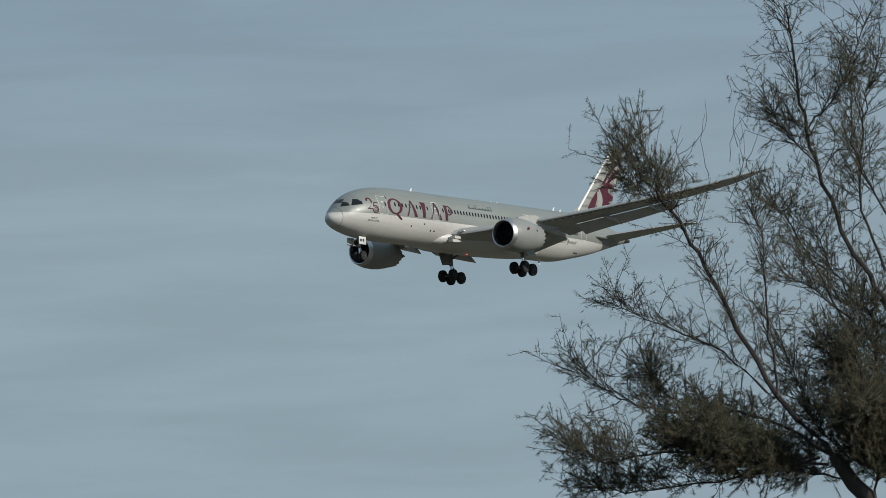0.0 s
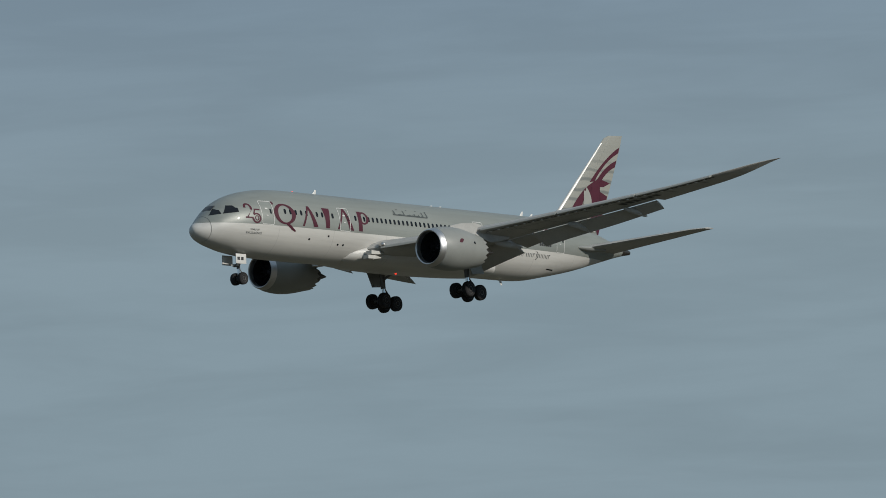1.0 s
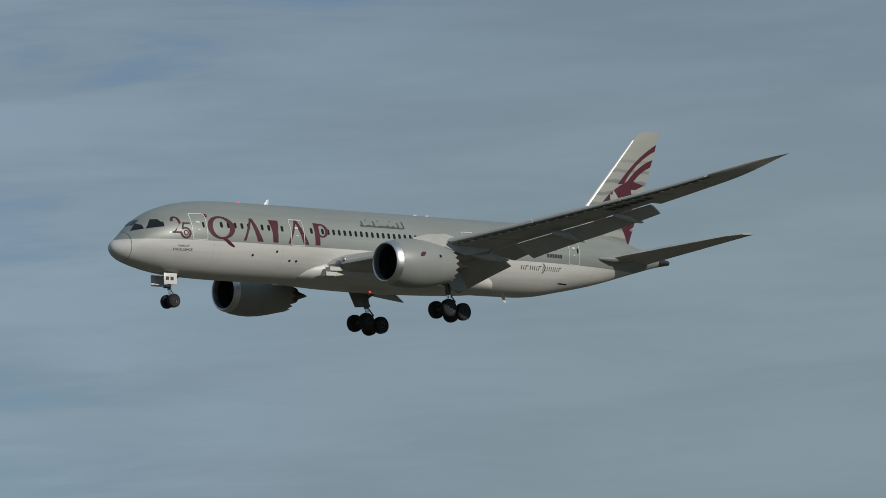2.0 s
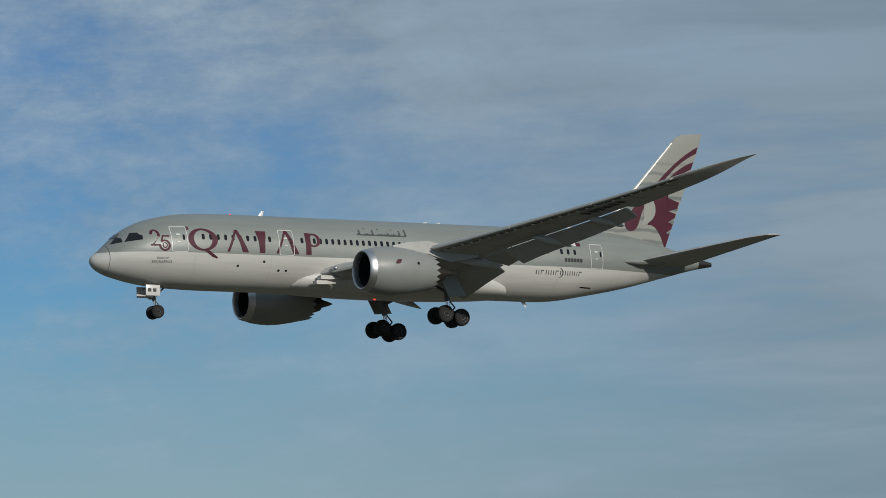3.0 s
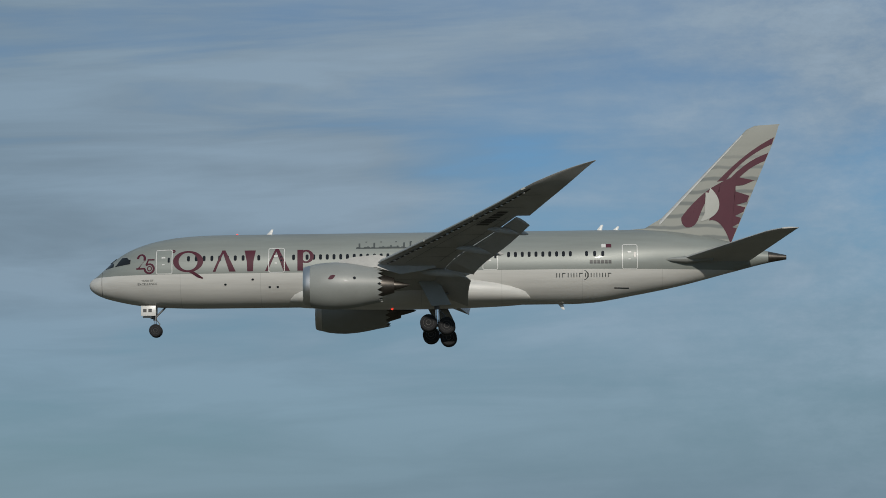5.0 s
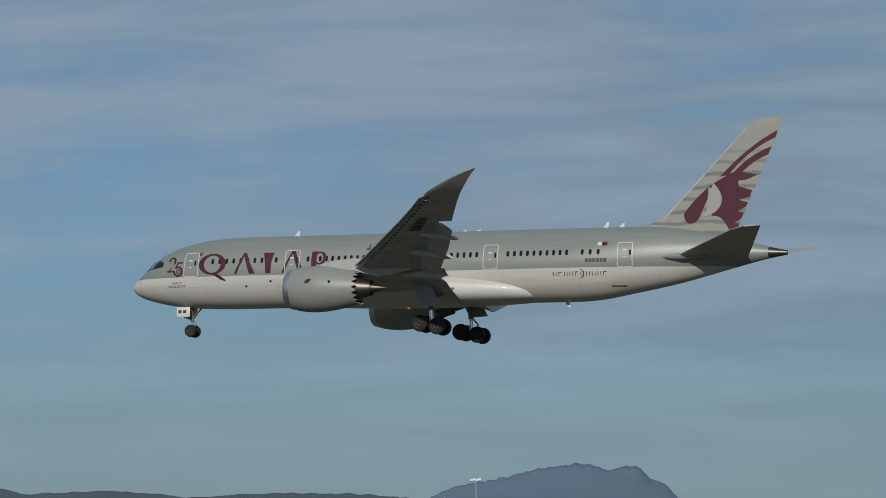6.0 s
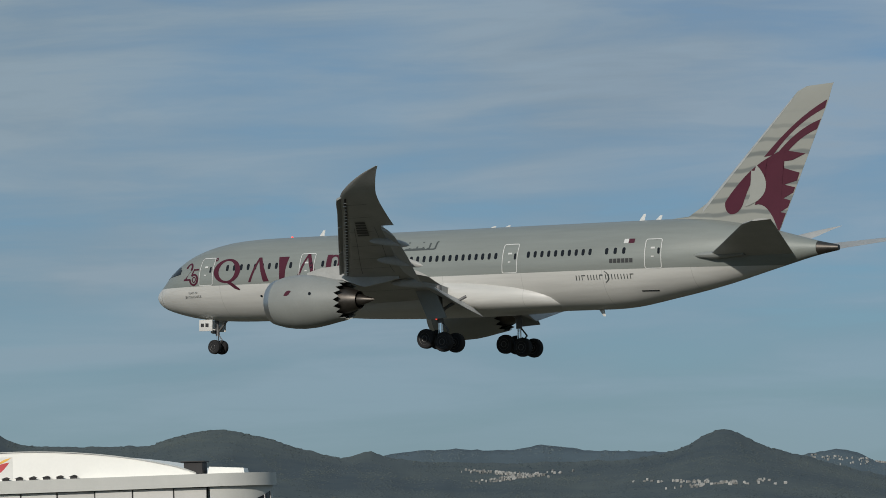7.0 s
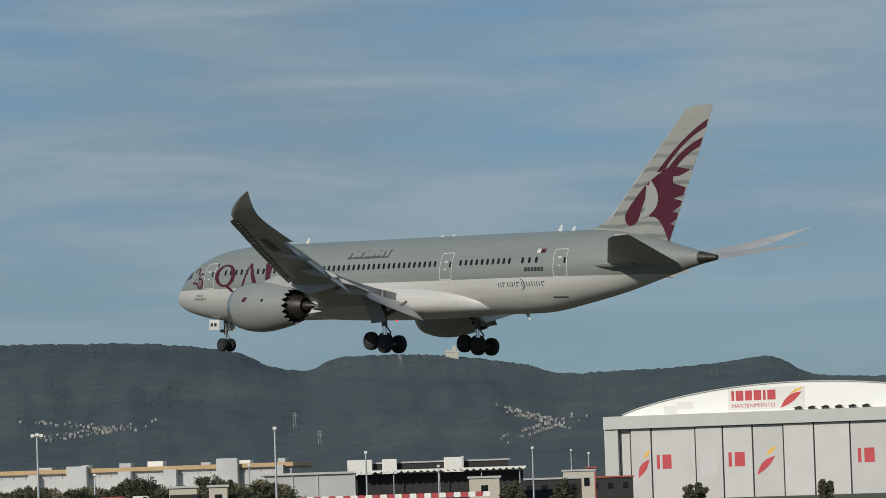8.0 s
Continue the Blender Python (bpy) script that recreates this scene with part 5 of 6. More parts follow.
    for k in range(6):
        bm = bmesh.new()
        box(bm, -11 + 4.4 * k, -9 + 4.4 * k, 1.5, 3.2, TOP, TOP + 0.7)
        rings(bm, [[(-11.4 + 4.4 * k, y, TOP + 0.7), (-8.6 + 4.4 * k, y, TOP + 0.7), (-9.6 + 4.4 * k, y, TOP + 1.25)] for y in (1.2, 3.4)])
        part("roof_vent", bm, DARK_WALL, h, smooth=False)
    # painted marks: plain bars and leaves, one plain word
    sign_on("sign_patch", h, 4.97, [rect(-33.5, -8.2, 23.9, 31.0)], PATCH, "slightly greyer repainted panel")
    x = -32.4
    for w in (0.9, 2.5, 2.3, 2.5, 0.9, 2.7):
        sign_on("sign_bar", h, 4.94, [rect(x, x + w, 27.0, 30.2)], SIGN_RED, "plain red sign bar")
        x += w + 0.55
    me = word_mesh("MANTENIMIENTO", SIGN_RED)
    w = max(v.co.x for v in me.vertices)
    word = new("sign_word", me)
    word.parent = h
    word.matrix_basis = Matrix.Translation((-32.4, 4.93, 24.7)) @ Matrix.Rotation(pi / 2, 4, "X") @ Matrix.Diagonal((14.2 / w, 1.85, 1, 1))
    word["label"] = "red lettered word on the gable"
    sign_on("sign_leaf", h, 4.94, [leaf_pts(-16.4, 24.2, -9.2, 29.3, 1.5)], SIGN_RED, "red leaf mark")
    sign_on("sign_flame", h, 4.92, [leaf_pts(-13.3, 28.6, -8.6, 30.7, 0.5)], SIGN_YELLOW, "yellow flame mark")
    def leaf_mark(x, z, k):
        sign_on("door_leaf_mark", h, face_y(x), [leaf_pts(x, z, x + 6.2 * k, z + 6.0, 1.45)], SIGN_RED, "red leaf mark")
        sign_on("door_flame_mark", h, face_y(x) - 0.02, [leaf_pts(x + 3.2 * k, z + 6.1, x + 6.8 * k, z + 9.0, 0.75)], SIGN_YELLOW, "yellow flame mark")
    leaf_mark(-63.2, 3.2, 0.62)
    leaf_mark(-24.0, 3.0, 1.0)
    leaf_mark(20.5, 3.0, 1.0)
    for x, wide in ((-57.0, 1.0), (-33.2, 1.1), (9.0, 1.1), (57.5, 0.0)):
        if wide:
            sign_on("door_bar", h, face_y(x), [rect(x, x + 1.0 * wide, 5.9, 10.5)], SIGN_RED, "plain red bar")
            sign_on("door_bar", h, face_y(x), [rect(x + 1.9 * wide, x + 4.9 * wide, 5.9, 10.5)], SIGN_RED, "plain red bar")
    sign_on("wall_patch", h, 4.97, [rect(-55, -50.5, 22.8, 26.2), rect(-50.5, -45.2, 25.0, 27.2)], PATCH)
    sign_on("wall_patch", h, face_y(-42), [rect(-42.6, -37, 3, 11)], PATCH_GREY)


build_hangar()


def build_terminal():
    t = placed("terminal", 50.2, 1560, "long pale airport building with an amber roof edge", "building", -14)
    bm = bmesh.new()
    box(bm, -120, 75, 0, 40, DOWN, 10.5)
    body = part("wall", bm, TERMINAL, t, smooth=False)
    bm = bmesh.new()
    box(bm, -121, 76, -1.2, 41, 12.3, 14.0, 0.2)
    part("roof_edge", bm, AMBER, t, "amber roof edge", False)
    bm = bmesh.new()
    box(bm, -120, 75, 0.6, 39, 10.5, 12.3)
    part("window_band", bm, SHED_GREY, t, smooth=False)
    for k in range(40):
        bm = bmesh.new()
        x = -119 + 4.9 * k
        box(bm, x, x + 0.35, 0.3, 0.6, 10.5, 12.3)
        part("mullion", bm, TERMINAL, t, smooth=False)
    bm = bmesh.new()
    box(bm, -110, 52, -30, 0, DOWN, 5.4, 0.1)
    part("annex", bm, SHED_GREY, t, "low grey annex", False)
    for x, w, z in ((-72, 7, 12), (-26.5, 3.6, 12.2), (-9, 8, 15.0), (10, 5, 12.4), (28, 5, 12.6), (50.5, 8.4, 16.2), (71, 3.2, 13)):
        bm = bmesh.new()
        box(bm, x - w / 2, x + w / 2, -4, 0, DOWN, z, 0.1)
        part("stair_block", bm, TERMINAL, t, smooth=False)
    for k, x in enumerate((-105, -86, -60, -50, -24, -8, 8, 20, 40, 55, 70)):
        bm = bmesh.new()
        w = 1.5 + (k * 37 % 5) * 0.4
        box(bm, x - w, x + w, 6, 12, 14.0, 15.0 + (k * 53 % 4) * 0.35, 0.1)
        part("roof_unit", bm, PAINT_WHITE if k % 2 else SHED_GREY, t, smooth=False)
    d = placed("warehouse", 45.6, 1620, "long low dark brown warehouse", "building")
    bm = bmesh.new()
    box(bm, -28, 34, 0, 30, DOWN, 12.6)
    part("wall", bm, DARK_WALL, d, smooth=False)
    bm = bmesh.new()
    box(bm, -28.5, 34.5, -0.5, 30, 12.6, 13.2)
    part("roof", bm, SHED_GREY, d, smooth=False)
    for x, w in ((-26, 5), (12, 4), (-14, 3)):
        bm = bmesh.new()
        box(bm, x - w, x + w, -3, 2, 8, 14.4, 0.2)
        part("loading_bay", bm, PAINT_WHITE, d, smooth=False)


build_terminal()


def build_shed():
    s = placed("cargo_shed", 46.15, 1050, "grey cargo shed with a long scalloped canopy", "building")
    bm = bmesh.new()
    box(bm, -32, -8, 0, 18, DOWN, 6.6, 0.1)
    part("wall", bm, SHED_GREY, s, smooth=False)
    for x in (-31.6, -24.5, -18.0, -8.3):
        bm = bmesh.new()
        box(bm, x - 0.2, x + 0.2, -0.25, 0, DOWN, 6.6)
        part("pilaster", bm, TERMINAL, s, smooth=False)
    bm = bmesh.new()
    box(bm, -33, -7.5, -0.8, 19, 6.6, 7.2, 0.1)
    part("roof", bm, TERMINAL, s, smooth=False)
    bm = bmesh.new()
    box(bm, -7.5, 36, 4, 18, DOWN, 6.2)
    part("recess_wall", bm, DARK_WALL, s, smooth=False)
    for k in range(26):
        bm = bmesh.new()
        x = -8 + 1.72 * k
        loops = []
        for y in (-1.5, 18):
            loops.append([(x, y, 7.2)] + [(x + 1.7 * i / 6, y, 6.9 - 0.5 * sin(pi * i / 6)) for i in range(7)] + [(x + 1.7, y, 7.2)])
        rings(bm, loops)
        part("canopy_bay", bm, PAINT_WHITE, s)
    for x in (2, 14, 25, 35):
        bm = bmesh.new()
        tube(bm, (x, 0, DOWN), (x, 0, 6.6), 0.15, None, 8)
        part("canopy_post", bm, GALV, s)


build_shed()


def small_building(name, az, r, w, d, h, mat, label, roof=None, turn=0.0):
    b = placed(name, az, r, label, "building", turn)
    bm = bmesh.new()
    box(bm, -w / 2, w / 2, 0, d, DOWN, h, 0.05)
    part("wall", bm, mat, b, smooth=False)
    bm = bmesh.new()
    box(bm, -w / 2 - 0.4, w / 2 + 0.4, -0.4, d + 0.4, h, h + 0.5, 0.05)
    part("roof", bm, roof or TERMINAL, b, smooth=False)
    for k in range(max(1, int(w / 4))):
        bm = bmesh.new()
        x = -w / 2 + (k + 0.5) * w / max(1, int(w / 4))
        box(bm, x - 0.8, x + 0.8, -0.08, 0.1, DOWN + (h - DOWN) * 0.55, DOWN + (h - DOWN) * 0.8)
        part("window", bm, GLASS_DARK, b, smooth=False)
    return b


small_building("guard_house", 49.05, 864, 6, 5, 3.8, BEIGE, "small beige flat-roofed guard house")
small_building("guard_house", 48.55, 866, 4, 5, 3.8, BEIGE, "small beige flat-roofed guard house")
small_building("office_block", 43.4, 1150, 9, 8, 5.6, BEIGE, "pale cream office block")
small_building("office_block", 44.75, 930, 7, 8, 4.0, BEIGE, "pale cream office block")
small_building("red_shed", 42.95, 1250, 14, 10, 3.6, DARK_WALL, "dark shed with a red end wall", BRICK_RED)
small_building("red_pier", 43.22, 1180, 2.6, 6, 6.4, BRICK_RED, "narrow red clad building", BRICK_RED)
small_building("dark_store", 44.0, 1080, 24, 10, 3.4, DARK_WALL, "long low dark storehouse", SHED_GREY)
small_building("red_store", 36.28, 1500, 15, 12, 11.5, BRICK_RED, "bright red clad storehouse beside the hangar", BRICK_RED)
small_building("red_factory", 34.35, 1650, 30, 20, 6.2, PAINT_WHITE, "white factory with a red upper storey", BRICK_RED)
small_building("white_store", 33.4, 700, 14, 8, 3.0, PAINT_WHITE, "low white flat-roofed storehouse")
for az, w, h in ((26.1, 12, 9.2), (23.0, 9, 10.8), (22.7, 8, 10.5), (22.35, 8, 10.0), (21.5, 34, 11.4), (20.6, 24, 12.2), (19.7, 30, 11.0), (28.9, 26, 4.3), (26.0, 18, 3.8)):
    small_building("far_store", az, 1750, w * 0.7, 14, DOWN + h * 0.45, PAINT_WHITE if w < 20 else BEIGE, "low pale building far across the airfield")
flats = small_building("apartment_block", 18.83, 2300, 26, 14, 9.5, BEIGE, "cream apartment block with a stepped roof")
bm = bmesh.new()
box(bm, -9, 9, 2, 11, 9.5, 13.2, 0.1)
part("penthouse", bm, SHED_GREY, flats, smooth=False)


def build_lamp_posts():
    for az, r, h, heads in ((51.1, 700, 13.3, 3), (47.72, 700, 13.3, 1), (20.63, 1100, 15.0, 4), (46.43, 900, 10.5, 1), (44.05, 950, 10.8, 1), (42.7 + 0.55, 1200, 11.0, 1), (45.4, 1000, 7.5, 1), (50.3, 900, 7.4, 1), (48.1, 950, 8.8, 1), (43.5, 1250, 12.5, 1), (45.05, 1250, 11.5, 1)):
        lamp_post = placed("floodlight_mast", az, r, "tall grey floodlight mast", "lamp post", 0, "floodlight masts")
        bm = bmesh.new()
        tube(bm, (0, 0, DOWN), (0, 0, h), 0.24, 0.16, 8)
        part("pole", bm, GALV, lamp_post)
        for k in range(heads):
            bm = bmesh.new()
            x = (k - (heads - 1) / 2) * 0.75
            box(bm, x - 0.33, x + 0.33, -0.5, 0.2, h - 0.2 + 0.15 * (k % 2), h + 0.35 + 0.15 * (k % 2), 0.06)
            part("lamp_head", bm, PAINT_WHITE, lamp_post, smooth=False)
        bm = bmesh.new()
        tube(bm, (-0.7 * heads / 2, 0, h - 0.3), (0.7 * heads / 2, 0, h - 0.3), 0.07, None, 6)
        part("cross_arm", bm, GALV, lamp_post)


build_lamp_posts()


def build_barriers():
    for k in range(26):
        b = placed("traffic_barrier", 47.35 - 0.105 * k, 866, "red and white plastic barrier beside the road" , "barrier", 0, "row of road barriers")
        mat = PAINT_WHITE if k % 2 else PAINT_RED
        bm = bmesh.new()
        rings(bm, [[(x, -0.35, 0), (x, 0.35, 0), (x, 0.18, 0.95), (x, -0.18, 0.95)] for x in (-0.74, 0.74)])
        part("block", bm, mat, b, smooth=False)
        bm = bmesh.new()
        box(bm, -0.6, 0.6, -0.08, 0.08, 0.95, 1.05)
        part("top_rib", bm, mat, b, smooth=False)


build_barriers()


def build_road():
    # the road runs on a low bank that ends before the hangar
    section = ((772, DOWN), (786, 0.0), (882, 0.0), (896, DOWN))
    n = 30
    verts, faces = [], []
    for i in range(n + 1):
        az = 62 - 17.4 * i / n
        fall = 1.0 if i < n else 0.0
        for r, z in section:
            verts.append(spot(az - (0.0 if i < n else 0.2), r, DOWN - 0.2 + (z - DOWN + 0.2) * fall))
    for i in range(n):
        for k in range(3):
            a = i * 4 + k
            faces.append((a, a + 1, a + 5, a + 4))
    tagged(mesh_from("embankment", verts, faces, GRASS), "low grassy bank carrying the road", "bank", kind="structure")
    verts, faces = [], []
    for i in range(n):
        az = 62 - 17.4 * i / n
        verts += [spot(az, 815, 0.03), spot(az, 858, 0.03)]
    faces = [(2 * i, 2 * i + 1, 2 * i + 3, 2 * i + 2) for i in range(n - 1)]
    tagged(mesh_from("road", verts, faces, ASPHALT), "grey asphalt airport road", "road", kind="structure")


build_road()


def build_vehicles():
    for az, r, mat, label, ln in ((50.0, 800, BRICK_RED, "red service truck parked by the road", 6.5), (49.6, 800, PAINT_WHITE, "white van parked by the road", 4.6), (50.6, 790, BRICK_RED, "dark red car parked by the road", 4.2), (48.95, 790, DARK_WALL, "black box trailer by the road", 8.0)):
        v = placed("parked_vehicle", az, r, label, "vehicle")
        bm = bmesh.new()
        rings(bm, [[(-ln / 2, y, 0.5), (ln / 2, y, 0.5), (ln / 2, y, 1.3), (ln / 2 - 1.0, y, 1.5), (ln / 2 - 1.7, y, 2.4), (-ln / 2, y, 2.4)] for y in (-1, 1)])
        part("body", bm, mat, v, smooth=False)
        bm = bmesh.new()
        box(bm, ln / 2 - 2.6, ln / 2 - 1.75, -1.02, 1.02, 1.55, 2.2)
        part("window", bm, GLASS_DARK, v, smooth=False)
        for x in (-ln / 2 + 1.0, ln / 2 - 1.0):
            for y in (-0.9, 0.9):
                bm = bmesh.new()
                tube(bm, (x, y - 0.12, 0.42), (x, y + 0.12, 0.42), 0.42, None, 14)
                part("wheel", bm, TYRE, v)


build_vehicles()

# ---- plants ----
LEAF_DARK = material("pine_leaf", (0.085, 0.080, 0.045), 0.8, vary=0.35, size=2.0, islands=0.7)
LEAF_OLIVE = material("tamarisk_needle", (0.028, 0.045, 0.017), 0.8, vary=0.25, size=0.5, islands=0.8, second=(0.064, 0.050, 0.027))
BARK = material("grey_bark", (0.032, 0.027, 0.024), 0.9, vary=0.3, size=0.12, bump=0.4)


def clump_tree(name, az, r, h, w, seed, label, category="tree"):
    rnd = random.Random(seed)
    t = placed(name, az, r, label, category)
    t.location.z = DOWN
    h += -DOWN
    bm = bmesh.new()
    tube(bm, (0, 0, 0), (0.1, 0, h * 0.55), 0.045 * h * 0.6, 0.02 * h * 0.5, 8)
    limbs = []
    for k in range(9):
        a, z = rnd.uniform(0, 2 * pi), h * rnd.uniform(0.2, 0.55)
        end = (cos(a) * w * rnd.uniform(0.25, 0.5), sin(a) * w * 0.35, z + h * rnd.uniform(0.12, 0.4))
        tube(bm, (0, 0, z), end, 0.05, 0.025, 5)
        limbs.append(end)
    part("trunk", bm, BARK, t)
    verts, faces = [], []
    for k in range(int(50 + 9 * w)):
        e = rnd.choice(limbs)
        c = Vector((e[0] * rnd.uniform(0.4, 1.25), e[1] * rnd.uniform(0.4, 1.2), min(h * rnd.uniform(0.92, 1.02), max(0.2 * h, e[2] + rnd.uniform(-0.3, 0.3) * h))))
        rad = rnd.uniform(0.07, 0.14) * (w + h) * 0.5
        for _ in range(70):
            d = Vector((rnd.gauss(0, 1), rnd.gauss(0, 1), rnd.gauss(0, 0.8))).normalized() * rad * rnd.uniform(0.4, 1.1)
            p, q = c + d, Vector((rnd.gauss(0, 1), rnd.gauss(0, 1), rnd.gauss(0, 1))).normalized() * rnd.uniform(0.14, 0.32)
            n = q.orthogonal().normalized() * 0.15
            b = len(verts)
            verts += [p - q, p + n, p + q, p - n]
            faces.append((b, b + 1, b + 2, b + 3))
    crown = mesh_from("crown", verts, faces, LEAF_DARK)
    crown.parent = t
    return t


LEAF_SCRUB = material("scrub_leaf", (0.115, 0.108, 0.062), 0.85, vary=0.35, size=6.0, islands=0.6)


def scrub(az0, az1, near, far, top, count, seed):
    """Uneven low scrub along the airfield edge."""
    rnd = random.Random(seed)
    verts, faces = [], []
    for _ in range(count):
        az, r = rnd.uniform(az0, az1), rnd.uniform(near, far)
        tall = (top - DOWN) * (0.68 + 0.32 * noise.noise((az * 5.0, r * 0.02, 1.0)))
        base = Vector(spot(az, r, DOWN))
        for _ in range(26):
            p = base + Vector((rnd.gauss(0, 0.8), rnd.gauss(0, 0.8), tall * rnd.random() ** 0.7))
            q = Vector((rnd.gauss(0, 1), rnd.gauss(0, 1), rnd.gauss(0.4, 1))).normalized() * rnd.uniform(0.2, 0.45)
            n = q.orthogonal().normalized() * 0.2
            b = len(verts)
            verts += [p - q, p + n, p + q, p - n]
            faces.append((b, b + 1, b + 2, b + 3))
    tagged(mesh_from("scrub", verts, faces, LEAF_SCRUB), "low olive-brown scrub along the airfield edge", "scrub", kind="stuff")


scrub(47.5, 52.2, 905, 950, 6.6, 3200, 77)
rnd_bush = random.Random(21)
for k in range(30):
    az = 51.9 - 0.145 * k + rnd_bush.uniform(-0.05, 0.05)
    big = k in (5, 14, 15, 22, 23, 24)
    clump_tree("shrub", az, 900 + rnd_bush.uniform(-40, 60), rnd_bush.uniform(4.8, 6.0) if big else rnd_bush.uniform(2.8, 4.0), rnd_bush.uniform(4.5, 7.5), 100 + k, "dark green shrub on the airfield edge", "shrub")
for k, (az, h, w) in enumerate(((35.62, 8.8, 7), (35.1, 7.4, 7), (35.35, 5.6, 6), (34.85, 6.2, 6), (36.1, 2.6, 4), (35.5, 3.5, 7), (33.9, 4.5, 4), (43.6, 2.6, 6), (44.35, 2.2, 6), (41.75, 1.2, 4), (39.9, 0.9, 3), (38.6, 1.0, 4), (31.0, 2.5, 4))):
    clump_tree("pine_tree", az, 820, h, w, 300 + k, "dark green tree beside the hangar", "tree")


def build_tamarisk():
    """A feathery tree standing near the camera at the start of the pan."""
    rnd = random.Random(4)
    base_az, dist = -53.65, 36.0
    t = tagged(new("tamarisk_tree"), "feathery dark tamarisk tree with thin twisting branches", "tree")
    t.matrix_basis = pose(*spot(base_az, dist), 0, 0, base_az)
    wood = bmesh.new()
    nv, nf = [], []

    def path(a, b, bend, n):
        a, b = Vector(a), Vector(b)
        side = Vector((-(b - a).z, 0, (b - a).x)).normalized()
        return [a.lerp(b, i / n) + side * bend * sin(pi * i / n) + Vector((rnd.gauss(0, 1), rnd.gauss(0, 1), rnd.gauss(0, 1))) * 0.012 * (b - a).length * (0 < i < n) for i in range(n + 1)]

    def limb(pts, r0, r1, n=6):
        loops = []
        for i, p in enumerate(pts):
            d = (pts[min(i + 1, len(pts) - 1)] - pts[max(i - 1, 0)]).normalized()
            u = d.orthogonal().normalized()
            v = d.cross(u)
            r = r0 + (r1 - r0) * i / (len(pts) - 1)
            loops.append([p + (u * cos(2 * pi * k / n) + v * sin(2 * pi * k / n)) * r for k in range(n)])
        rings(wood, loops)

    def spray(p, d, ln, dense):
        """Needles round a fine twig."""
        count = int(dense * ln * 190)
        for _ in range(count):
            u = rnd.random()
            q = p + d * ln * u
            nd = (d * rnd.uniform(0.3, 1.0) + Vector((rnd.gauss(0, 0.6), rnd.gauss(0, 0.6), rnd.gauss(0, 0.6)))).normalized() * rnd.uniform(0.02, 0.055)
            w = nd.orthogonal().normalized() * rnd.uniform(0.0018, 0.0034)
            b = len(nv)
            nv.extend((q - w, q + w, q + nd))
            nf.append((b, b + 1, b + 2))

    def twigs(pts, count, ln0, ln1, dense):
        for _ in range(count):
            i = rnd.randrange(max(1, len(pts) // 5), len(pts) - 1)
            p = pts[i].lerp(pts[i + 1], rnd.random())
            d = (pts[i + 1] - pts[i]).normalized()
            out = (d * rnd.uniform(0.3, 1.0) + Vector((rnd.gauss(0, 0.75), rnd.gauss(0, 0.8), rnd.gauss(0.4, 0.55)))).normalized()
            ln = rnd.uniform(ln0, ln1)
            end = p + out * ln + Vector((0, 0, 0.12 * ln))
            tp = path(p, end, rnd.uniform(-0.08, 0.08) * ln, 5)
            limb(tp, 0.0045, 0.002, 4)
            for _ in range(int(4 + ln * 11)):
                k = rnd.randrange(1, 5)
                q = tp[k].lerp(tp[k + 1], rnd.random())
                dd = (out * rnd.uniform(0.2, 1.0) + Vector((rnd.gauss(0, 0.6), rnd.gauss(0, 0.6), rnd.gauss(0.1, 0.6)))).normalized()
                l2 = rnd.uniform(0.06, 0.19)
                limb([q, q + dd * l2 * 0.5, q + dd * l2 + Vector((0, 0, 0.03 * rnd.random()))], 0.0022, 0.0014, 3)
                spray(q + dd * l2 * 0.25, dd, l2 * 0.85, dense)

    def along(knots, per=5):
        """A smooth line through a few knots."""
        ks = [Vector(k) for k in knots]
        ks = [ks[0] * 2 - ks[1]] + ks + [ks[-1] * 2 - ks[-2]]
        pts = []
        for a, b, c, d in zip(ks, ks[1:], ks[2:], ks[3:]):
            for i in range(per):
                u = i / per
                pts.append(0.5 * (2 * b + (c - a) * u + (2 * a - 5 * b + 4 * c - d) * u * u + (3 * b - a - 3 * c + d) * u**3) + Vector((rnd.gauss(0, 0.012), rnd.gauss(0, 0.02), rnd.gauss(0, 0.012))))
        return pts + [ks[-2]]

    limb(along(((4.5, 0.3, 0), (4.3, 0.25, 1.2), (3.9, 0.1, 2.4), (3.45, 0.0, 3.12))), 0.15, 0.06, 10)
    limb(along(((4.35, 0.3, 1.0), (4.8, 0.4, 2.6), (4.6, 0.45, 3.6), (4.0, 0.4, 4.55))), 0.10, 0.05, 9)
